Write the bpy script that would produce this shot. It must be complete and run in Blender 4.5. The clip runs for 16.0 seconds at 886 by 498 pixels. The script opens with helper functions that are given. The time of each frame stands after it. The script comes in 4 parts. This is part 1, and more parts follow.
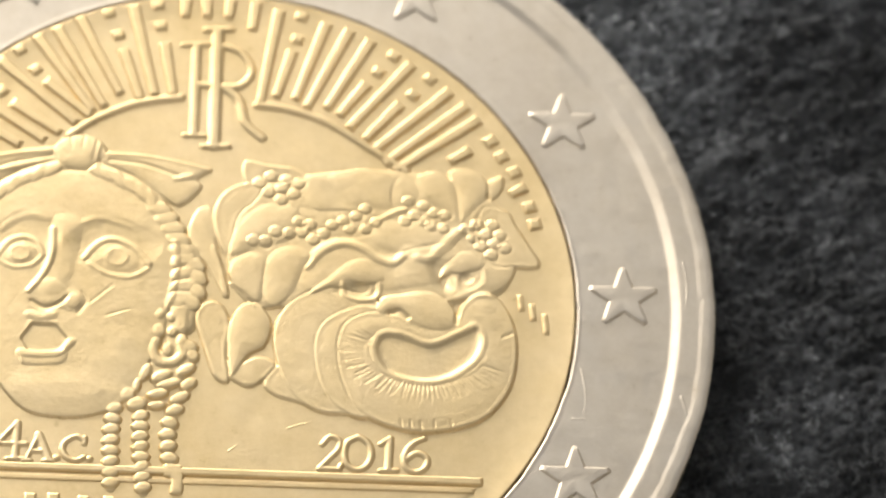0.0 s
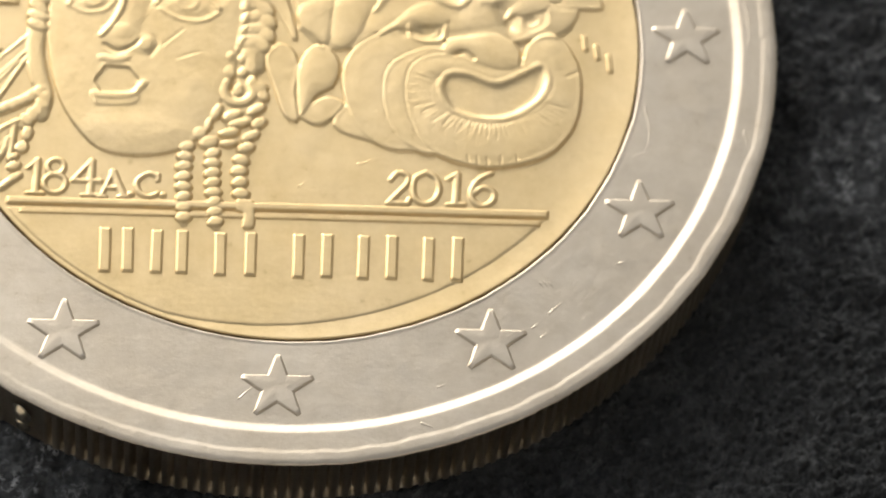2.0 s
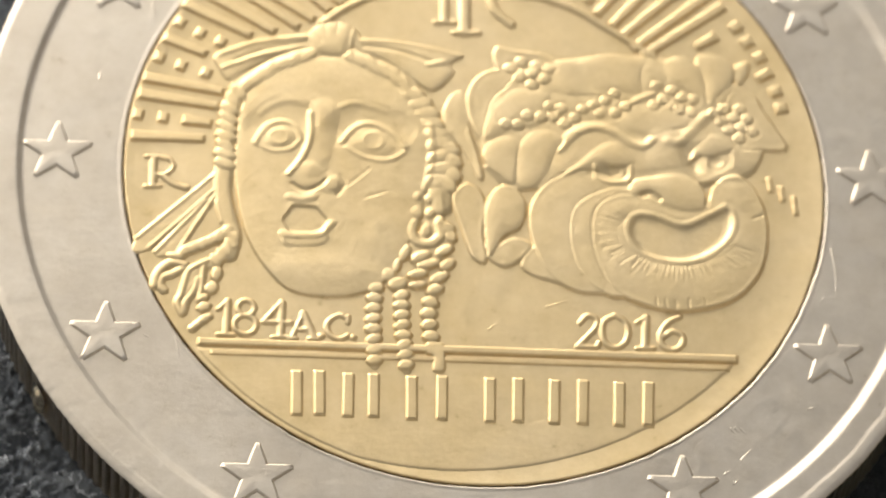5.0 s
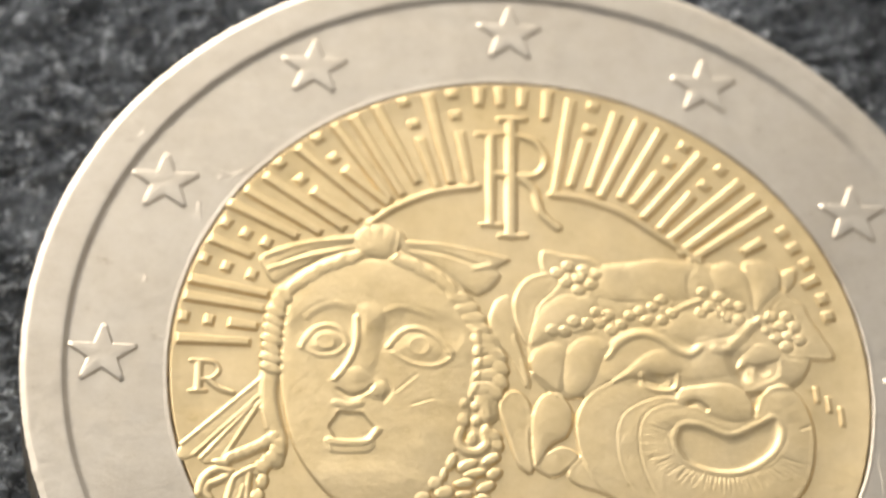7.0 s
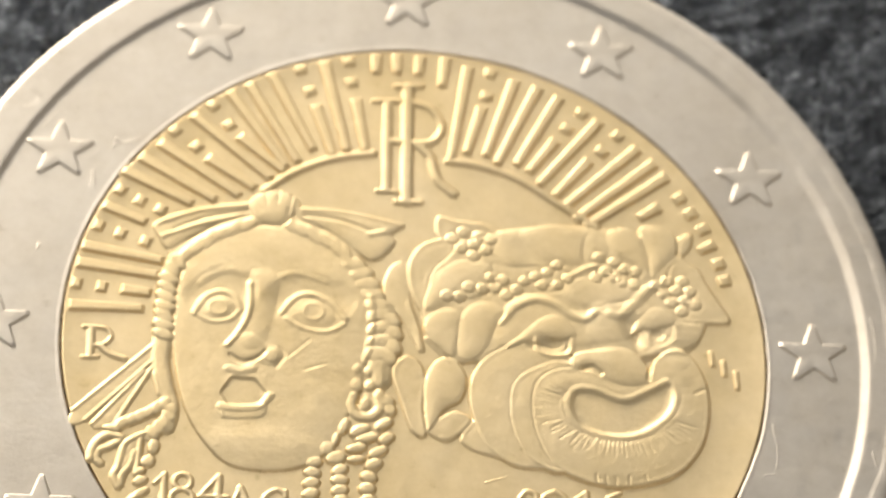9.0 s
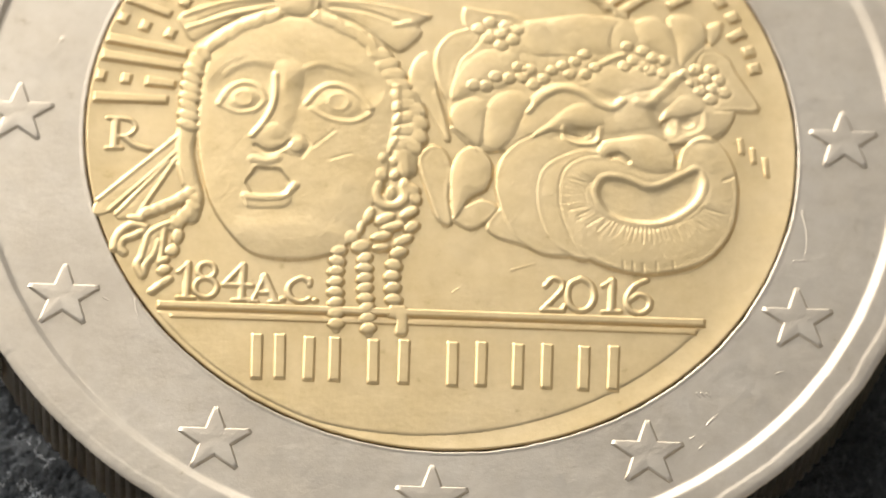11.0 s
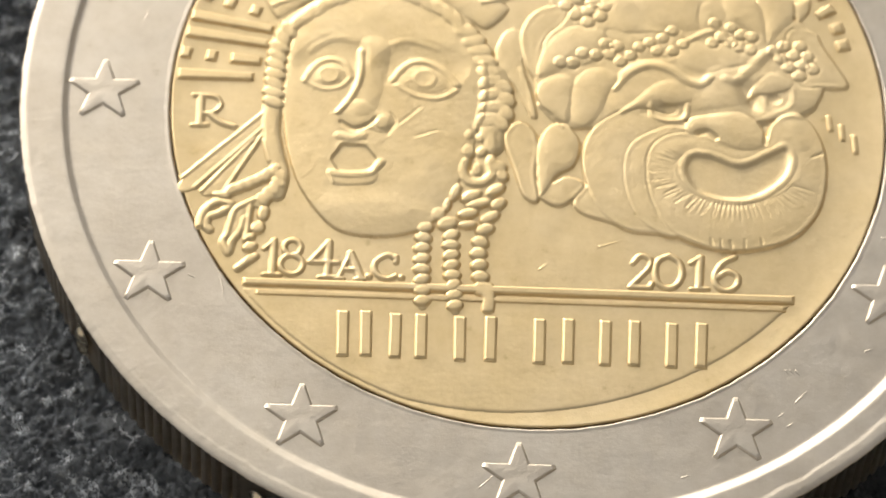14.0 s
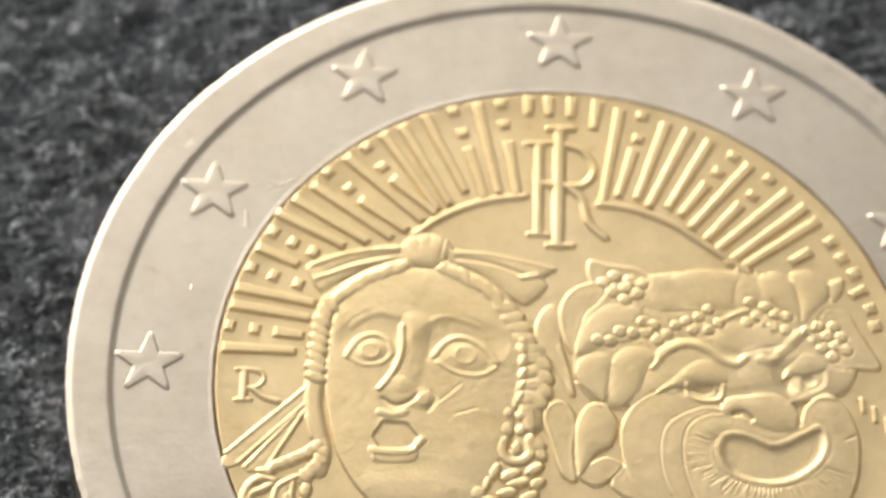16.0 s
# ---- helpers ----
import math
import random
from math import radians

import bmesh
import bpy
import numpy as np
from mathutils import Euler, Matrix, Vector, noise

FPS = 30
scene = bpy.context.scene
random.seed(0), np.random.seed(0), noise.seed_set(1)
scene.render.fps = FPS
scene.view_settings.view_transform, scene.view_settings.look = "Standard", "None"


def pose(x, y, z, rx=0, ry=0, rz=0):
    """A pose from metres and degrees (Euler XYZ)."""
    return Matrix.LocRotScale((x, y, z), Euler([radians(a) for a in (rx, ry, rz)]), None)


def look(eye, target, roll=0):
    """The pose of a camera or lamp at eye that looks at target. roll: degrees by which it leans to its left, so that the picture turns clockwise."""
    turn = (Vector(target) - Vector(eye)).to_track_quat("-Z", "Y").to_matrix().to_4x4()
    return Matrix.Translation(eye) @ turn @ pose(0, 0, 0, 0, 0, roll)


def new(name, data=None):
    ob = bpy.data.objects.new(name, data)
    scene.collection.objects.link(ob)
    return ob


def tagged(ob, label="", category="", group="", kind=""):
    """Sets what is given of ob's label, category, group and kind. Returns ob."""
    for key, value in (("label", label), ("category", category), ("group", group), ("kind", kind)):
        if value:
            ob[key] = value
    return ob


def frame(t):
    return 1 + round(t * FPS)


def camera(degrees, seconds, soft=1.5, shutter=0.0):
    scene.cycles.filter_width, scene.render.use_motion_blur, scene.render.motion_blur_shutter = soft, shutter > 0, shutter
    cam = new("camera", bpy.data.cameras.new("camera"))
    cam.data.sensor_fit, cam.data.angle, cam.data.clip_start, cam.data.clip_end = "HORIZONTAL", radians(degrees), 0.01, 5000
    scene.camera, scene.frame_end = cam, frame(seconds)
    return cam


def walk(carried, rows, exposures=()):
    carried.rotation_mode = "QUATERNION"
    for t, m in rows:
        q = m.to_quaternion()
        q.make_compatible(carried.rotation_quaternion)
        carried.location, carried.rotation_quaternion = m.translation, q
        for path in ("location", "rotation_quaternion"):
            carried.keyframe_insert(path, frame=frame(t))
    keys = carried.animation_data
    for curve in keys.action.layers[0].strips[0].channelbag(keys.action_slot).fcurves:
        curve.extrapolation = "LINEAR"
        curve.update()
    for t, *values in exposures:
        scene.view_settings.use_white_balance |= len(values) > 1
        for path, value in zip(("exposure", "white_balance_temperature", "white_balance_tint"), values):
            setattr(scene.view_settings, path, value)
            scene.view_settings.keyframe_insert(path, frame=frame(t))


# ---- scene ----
MM = 0.001
ZF = 1.95 * MM          # height of the coin's field over the slate

# ---- camera ----
cam = camera(13.39, 16.0, soft=1.6)
cam.data.dof.use_dof = True
cam.data.dof.focus_distance = 0.0915
cam.data.dof.aperture_fstop = 112
ROWS = [
    (0, -2.874, -49.468, 83.184, 31.332, -5.566, -0.819),
    (0.5, -1.783, -50.592, 82.596, 31.165, -5.246, -0.882),
    (1, -1.504, -51.893, 82.682, 30.794, -5.074, -0.884),
    (1.5, -1.587, -53.855, 83.142, 30.603, -4.691, -0.855),
    (2, -2.438, -54.269, 82.378, 30.046, -4.160, -0.710),
    (2.5, -4.722, -53.465, 82.228, 29.841, -4.298, -0.557),
    (3, -6.085, -52.284, 82.684, 29.600, -4.219, -0.563),
    (3.2, -6.790, -51.901, 82.602, 29.784, -4.216, -0.390),
    (5.3, -8.109, -51.380, 83.510, 30.377, -4.591, -0.415),
    (5.5, -8.700, -50.810, 83.443, 30.299, -4.508, -0.222),
    (6, -9.650, -49.942, 83.964, 30.629, -4.655, 0.063),
    (6.5, -9.868, -49.169, 84.256, 31.234, -4.951, -0.003),
    (7, -9.949, -48.210, 84.686, 31.382, -5.420, -0.082),
    (7.5, -9.621, -47.410, 84.803, 31.598, -5.609, 0.008),
    (8, -8.429, -47.797, 84.910, 32.104, -5.724, -0.120),
    (8.5, -7.477, -48.631, 84.771, 31.960, -5.599, -0.298),
    (9, -7.203, -49.302, 84.082, 31.679, -5.325, -0.334),
    (9.5, -6.643, -49.865, 83.788, 31.311, -4.917, -0.227),
    (10, -6.209, -50.944, 83.212, 30.911, -4.734, -0.367),
    (10.2, -5.904, -51.056, 83.123, 30.538, -4.497, -0.243),
    (12.3, -3.125, -52.974, 81.163, 29.915, -2.700, 0.435),
    (12.5, -2.986, -53.378, 81.404, 30.064, -2.641, 0.417),
    (13, -3.171, -53.756, 80.822, 30.069, -2.466, 0.456),
    (13.5, -4.014, -52.697, 80.983, 29.830, -2.468, 0.542),
    (14, -4.908, -51.650, 81.639, 30.042, -2.530, 0.752),
    (14.5, -5.809, -50.799, 82.660, 30.473, -2.782, 0.891),
    (15, -6.875, -49.633, 84.010, 30.700, -3.411, 0.845),
    (15.5, -7.433, -48.979, 84.671, 31.026, -3.422, 1.066),
    (16, -7.617, -48.046, 85.190, 31.270, -3.682, 1.047),
]
walk(cam, [(r[0], pose(r[1] * MM, r[2] * MM, r[3] * MM + ZF, *r[4:])) for r in ROWS], exposures=[(0, 0.13), (2.5, -0.04), (5.5, 0.03), (8, 0.18), (9, 0.1), (10, 0.07), (12.5, -0.06), (14, -0.06), (16, 0.04)])

# ---- light: a bright overcast window light from the far left ----
SUN_AZ, SUN_EL = radians(117), radians(21)      # direction towards the light, from +x to +y
world = bpy.data.worlds.new("overcast_sky")
scene.world = world
world.use_nodes = True
wn = world.node_tree.nodes
sky = wn.new("ShaderNodeTexSky")
sky.sky_type = "NISHITA"
sky.sun_disc = False
sky.sun_elevation = SUN_EL
sky.sun_rotation = radians(90) - SUN_AZ
sky.air_density, sky.dust_density, sky.ozone_density = 1.0, 4.0, 0.6
bg = wn["Background"]
bg.inputs["Strength"].default_value = 0.15
veil = wn.new("ShaderNodeHueSaturation")          # thin cloud takes most of the blue
veil.inputs["Saturation"].default_value = 0.25
world.node_tree.links.new(sky.outputs["Color"], veil.inputs["Color"])
world.node_tree.links.new(veil.outputs["Color"], bg.inputs["Color"])
sun = new("sun", bpy.data.lights.new("sun", "SUN"))
sun.data.energy = 1.68
sun.data.angle = radians(80)
sun.data.color = (1.0, 0.95, 0.87)
sun.matrix_world = look((math.cos(SUN_AZ) * math.cos(SUN_EL), math.sin(SUN_AZ) * math.cos(SUN_EL), math.sin(SUN_EL)), (0, 0, 0))


# ---- materials ----
def material(name):
    m = bpy.data.materials.new(name)
    m.use_nodes = True
    return m, m.node_tree, m.node_tree.nodes["Principled BSDF"]


def noise_node(tree, scale, detail=4.0, rough=0.6, stretch=None, kind="ShaderNodeTexNoise"):
    co = tree.nodes.new("ShaderNodeTexCoord")
    out = co.outputs["Object"]
    if stretch:
        mp = tree.nodes.new("ShaderNodeMapping")
        mp.inputs["Rotation"].default_value = (0, 0, radians(stretch[3]))
        mp.inputs["Scale"].default_value = stretch[:3]
        tree.links.new(out, mp.inputs["Vector"])
        out = mp.outputs["Vector"]
    n = tree.nodes.new(kind)
    n.inputs["Scale"].default_value = scale
    n.inputs["Detail"].default_value = detail
    n.inputs["Roughness"].default_value = rough
    tree.links.new(out, n.inputs["Vector"])
    return n


def ramp_node(tree, source, stops):
    r = tree.nodes.new("ShaderNodeValToRGB")
    r.color_ramp.elements[0].position, r.color_ramp.elements[0].color = stops[0][0], (*stops[0][1], 1)
    r.color_ramp.elements[1].position, r.color_ramp.elements[1].color = stops[-1][0], (*stops[-1][1], 1)
    for p, c in stops[1:-1]:
        r.color_ramp.elements.new(p).color = (*c, 1)
    tree.links.new(source, r.inputs["Fac"])
    return r


def coin_metal(name, dark, mid, light, rough_lo, rough_hi):
    """Circulated coin metal: tarnish, dark specks, fine die flow, dents and hairline scratches."""
    m, tree, b = material(name)

    def mixed(kind, a, c, factor=None):
        n = tree.nodes.new("ShaderNodeMix")
        n.data_type, n.blend_type = "RGBA", kind
        n.inputs[0].default_value = 1.0
        tree.links.new(a, n.inputs[6])
        tree.links.new(c, n.inputs[7])
        if factor:
            tree.links.new(factor, n.inputs[0])
        return n.outputs[2]

    def summed(a, c, k):
        n = tree.nodes.new("ShaderNodeMath")
        n.operation = "MULTIPLY_ADD"
        n.inputs[1].default_value = k
        tree.links.new(c, n.inputs[0])
        tree.links.new(a, n.inputs[2])
        return n.outputs[0]

    tarnish = noise_node(tree, 340, 6, 0.66)
    col = ramp_node(tree, tarnish.outputs["Fac"], [(0.3, dark), (0.5, mid), (0.72, light)])
    speck = noise_node(tree, 2000, 6, 0.75)
    spots = ramp_node(tree, speck.outputs["Fac"], [(0.28, (0.74, 0.70, 0.63)), (0.37, (0.94, 0.93, 0.91)), (0.60, (1.0, 1.0, 1.0))])
    tree.links.new(mixed("MULTIPLY", col.outputs["Color"], spots.outputs["Color"]), b.inputs["Base Color"])
    b.inputs["Metallic"].default_value = 1.0
    worn = noise_node(tree, 1500, 5, 0.7)
    rr = ramp_node(tree, worn.outputs["Fac"], [(0.3, (rough_lo,) * 3), (0.7, (rough_hi,) * 3)])
    tree.links.new(rr.outputs["Color"], b.inputs["Roughness"])
    grain = noise_node(tree, 7000, 4, 0.75)
    hair = noise_node(tree, 2600, 2, 0.5, (1.0, 0.06, 1.0, 37))
    hair2 = noise_node(tree, 2200, 2, 0.5, (0.07, 1.0, 1.0, -22))
    dent = noise_node(tree, 900, 4, 0.6)
    h = summed(grain.outputs["Fac"], hair.outputs["Fac"], 0.7)
    h = summed(h, hair2.outputs["Fac"], 0.7)
    h = summed(h, dent.outputs["Fac"], 2.2)
    bump = tree.nodes.new("ShaderNodeBump")
    bump.inputs["Strength"].default_value = 0.3
    bump.inputs["Distance"].default_value = 0.00002
    tree.links.new(h, bump.inputs["Height"])
    tree.links.new(bump.outputs["Normal"], b.inputs["Normal"])
    return m


GOLD = coin_metal("nickel_brass", (0.69, 0.52, 0.27), (0.752, 0.58, 0.32), (0.80, 0.628, 0.37), 0.37, 0.49)
SILVER = coin_metal("cupronickel", (0.565, 0.49, 0.388), (0.615, 0.54, 0.435), (0.655, 0.583, 0.48), 0.34, 0.45)

TARNISHED = coin_metal("tarnished_cupronickel", (0.36, 0.31, 0.24), (0.48, 0.42, 0.33), (0.60, 0.53, 0.435), 0.34, 0.46)

POLISHED = coin_metal("rubbed_cupronickel", (0.66, 0.56, 0.40), (0.72, 0.62, 0.46), (0.76, 0.67, 0.52), 0.12, 0.2)


def slate_material():
    """Dark cleaved slate with paler mineral flakes and grey streaks, painted paler towards the light."""
    m, tree, b = material("slate")
    big = noise_node(tree, 320, 6, 0.7, (1.0, 0.5, 1.0, 20))
    col = ramp_node(tree, big.outputs["Fac"], [(0.32, (0.005, 0.0055, 0.006)), (0.52, (0.011, 0.012, 0.013)), (0.74, (0.03, 0.032, 0.035))])
    flakes = noise_node(tree, 900, 8, 0.72, (1.0, 0.4, 1.0, 12))
    pale = ramp_node(tree, flakes.outputs["Fac"], [(0.36, (0.062, 0.067, 0.074)), (0.50, (0.16, 0.173, 0.187)), (0.62, (0.265, 0.283, 0.301)), (0.74, (0.40, 0.42, 0.44))])
    # curved pale flecks where flakes have lifted
    vein = noise_node(tree, 1150, 7, 0.68, (1.0, 0.6, 1.0, 12))
    rim_line = ramp_node(tree, vein.outputs["Fac"], [(0.470, (0.0,) * 3), (0.494, (1.0,) * 3), (0.506, (1.0,) * 3), (0.530, (0.0,) * 3)])
    gate = noise_node(tree, 1500, 3, 0.6)
    sparse = ramp_node(tree, gate.outputs["Fac"], [(0.49, (0.0,) * 3), (0.58, (0.7, 0.72, 0.74))])
    fleck = tree.nodes.new("ShaderNodeMix")
    fleck.data_type, fleck.blend_type = "RGBA", "MULTIPLY"
    fleck.inputs[0].default_value = 1.0
    tree.links.new(rim_line.outputs["Color"], fleck.inputs[6])
    tree.links.new(sparse.outputs["Color"], fleck.inputs[7])
    pale_all = tree.nodes.new("ShaderNodeMix")
    pale_all.data_type, pale_all.blend_type = "RGBA", "ADD"
    pale_all.inputs[0].default_value = 1.0
    tree.links.new(pale.outputs["Color"], pale_all.inputs[6])
    tree.links.new(fleck.outputs[2], pale_all.inputs[7])
    # sharp-edged chips, the glint they catch painted as paler colour
    chip = tree.nodes.new("ShaderNodeTexVoronoi")
    chip.inputs["Scale"].default_value = 5600
    bend = noise_node(tree, 2600, 3, 0.6)
    place = tree.nodes.new("ShaderNodeTexCoord")
    warp = tree.nodes.new("ShaderNodeVectorMath")
    warp.operation = "MULTIPLY_ADD"
    warp.inputs[1].default_value = (0.0006, 0.0006, 0.0006)
    tree.links.new(bend.outputs["Color"], warp.inputs[0])
    tree.links.new(place.outputs["Object"], warp.inputs[2])
    tree.links.new(warp.outputs["Vector"], chip.inputs["Vector"])
    chip_glint = ramp_node(tree, chip.outputs["Color"], [(0.70, (0.0,) * 3), (0.76, (0.05,) * 3), (0.86, (0.16, 0.17, 0.18))])
    chips = tree.nodes.new("ShaderNodeMix")
    chips.data_type, chips.blend_type = "RGBA", "ADD"
    chips.inputs[0].default_value = 1.0
    tree.links.new(pale_all.outputs[2], chips.inputs[6])
    tree.links.new(chip_glint.outputs["Color"], chips.inputs[7])
    # light falloff painted into the colour: paler to the far left, dark opposite
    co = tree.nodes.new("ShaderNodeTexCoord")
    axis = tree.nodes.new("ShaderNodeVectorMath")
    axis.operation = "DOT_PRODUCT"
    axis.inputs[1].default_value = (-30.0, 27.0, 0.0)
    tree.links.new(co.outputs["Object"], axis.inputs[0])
    lit_slope = tree.nodes.new("ShaderNodeMath")
    lit_slope.operation = "MULTIPLY_ADD"
    lit_slope.inputs[1].default_value = 1.4
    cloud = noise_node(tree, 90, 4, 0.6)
    tree.links.new(cloud.outputs["Fac"], lit_slope.inputs[0])
    tree.links.new(axis.outputs["Value"], lit_slope.inputs[2])
    lit_side = ramp_node(tree, lit_slope.outputs[0], [(0.3, (0.11,) * 3), (0.5, (0.50,) * 3), (0.95, (1.0,) * 3)])
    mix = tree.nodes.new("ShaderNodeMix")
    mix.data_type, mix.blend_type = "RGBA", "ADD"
    tree.links.new(lit_side.outputs["Color"], mix.inputs[0])
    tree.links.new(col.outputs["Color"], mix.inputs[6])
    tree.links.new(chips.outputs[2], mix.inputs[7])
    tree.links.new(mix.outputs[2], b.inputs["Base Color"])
    fine = noise_node(tree, 1900, 9, 0.72, (1.0, 0.45, 1.0, 12))
    rr = ramp_node(tree, fine.outputs["Fac"], [(0.35, (0.30,) * 3), (0.65, (0.62,) * 3)])
    tree.links.new(rr.outputs["Color"], b.inputs["Roughness"])
    bump = tree.nodes.new("ShaderNodeBump")
    bump.inputs["Strength"].default_value = 1.0
    bump.inputs["Distance"].default_value = 0.00045
    tree.links.new(fine.outputs["Fac"], bump.inputs["Height"])
    tree.links.new(bump.outputs["Normal"], b.inputs["Normal"])
    return m


SLATE = slate_material()


# ---- mesh helpers ----
def mesh_of(name, verts, faces, mat, smooth=True):
    me = bpy.data.meshes.new(name)
    me.from_pydata([tuple(v) for v in verts], [], [tuple(f) for f in faces])
    me.materials.append(mat)
    if smooth:
        me.polygons.foreach_set("use_smooth", [True] * len(me.polygons))
    me.update()
    return me


def part(name, me, parent, label=""):
    ob = new(name, me)
    ob.parent = parent
    if label:
        tagged(ob, label)
    return ob


def grid_faces(nx, ny, keep=None, wrap=False):
    """Quads of a grid with ny rows of nx vertices; wrap closes each row."""
    i, j = np.meshgrid(np.arange(nx if wrap else nx - 1), np.arange(ny - 1))
    i2 = (i + 1) % nx
    q = np.stack([j * nx + i, j * nx + i2, (j + 1) * nx + i2, (j + 1) * nx + i], -1).reshape(-1, 4)
    return q if keep is None else q[keep.reshape(-1)]


def lathe(profile, segs, wobble=None):
    """Rings of (radius, height) in millimetres, from the innermost to the outermost, seen from above."""
    a = np.linspace(0, 2 * np.pi, segs, endpoint=False)
    rows = []
    for k, (r, z) in enumerate(profile):
        rr, zz = np.full(segs, float(r)), np.full(segs, float(z))
        mid = (0.0, 0.0)
        if wobble:
            rr, zz, mid = wobble(k, a, rr, zz)
        rows.append(np.stack([rr * np.cos(a) + mid[0], rr * np.sin(a) + mid[1], zz], -1))
    v = np.concatenate(rows) * MM
    f = grid_faces(segs, len(profile), wrap=True)
    return v, f[:, ::-1]


def smooth_noise(shape, beta, seed, stretch=(1.0, 1.0), turn=0.0, lo=0.0):
    """Fractal noise on a grid by filtering white noise; unit deviation."""
    rng = np.random.default_rng(seed)
    fy, fx = np.meshgrid(np.fft.fftfreq(shape[0]), np.fft.fftfreq(shape[1]), indexing="ij")
    c, s = math.cos(turn), math.sin(turn)
    fr = np.hypot((fx * c + fy * s) * stretch[0], (fy * c - fx * s) * stretch[1])
    amp = 1 / np.maximum(fr, 1e-4) ** beta * (fr > lo)
    n = np.fft.ifft2(np.fft.fft2(rng.standard_normal(shape)) * amp).real
    return (n - n.mean()) / n.std()


def curve_points(pts, closed=False, steps=6):
    """A smooth line through the given points."""
    p = np.array(pts, float)
    n = len(p)
    if n < 3 and not closed:
        return p
    out = []
    for i in range(n if closed else n - 1):
        a, b, c, d = (p[(i + k) % n] if closed else p[min(max(i + k, 0), n - 1)] for k in (-1, 0, 1, 2))
        for t in np.arange(steps) / steps:
            out.append(0.5 * (2 * b + (c - a) * t + (2 * a - 5 * b + 4 * c - d) * t * t + (3 * b - a - 3 * c + d) * t ** 3))
    if not closed:
        out.append(p[-1])
    return np.array(out)


def segment_distance(X, Y, line, closed):
    """Distance to a line, and along which share of it the nearest place lies."""
    best, where = np.full(X.shape, 1e9), np.zeros(X.shape)
    n = len(line)
    for i in range(n if closed else n - 1):
        (x0, y0), (x1, y1) = line[i], line[(i + 1) % n]
        dx, dy = x1 - x0, y1 - y0
        t = np.clip(((X - x0) * dx + (Y - y0) * dy) / (dx * dx + dy * dy + 1e-12), 0, 1)
        d = np.hypot(X - x0 - t * dx, Y - y0 - t * dy)
        near = d < best
        best[near], where[near] = d[near], (i + t[near]) / max(n - 1, 1)
    return best, where


def inside(X, Y, line):
    r = np.zeros(X.shape, bool)
    n = len(line)
    for i in range(n):
        (x0, y0), (x1, y1) = line[i], line[(i + 1) % n]
        if y0 != y1:
            r ^= ((y0 > Y) != (y1 > Y)) & (X < (x1 - x0) * (Y - y0) / (y1 - y0) + x0)
    return r


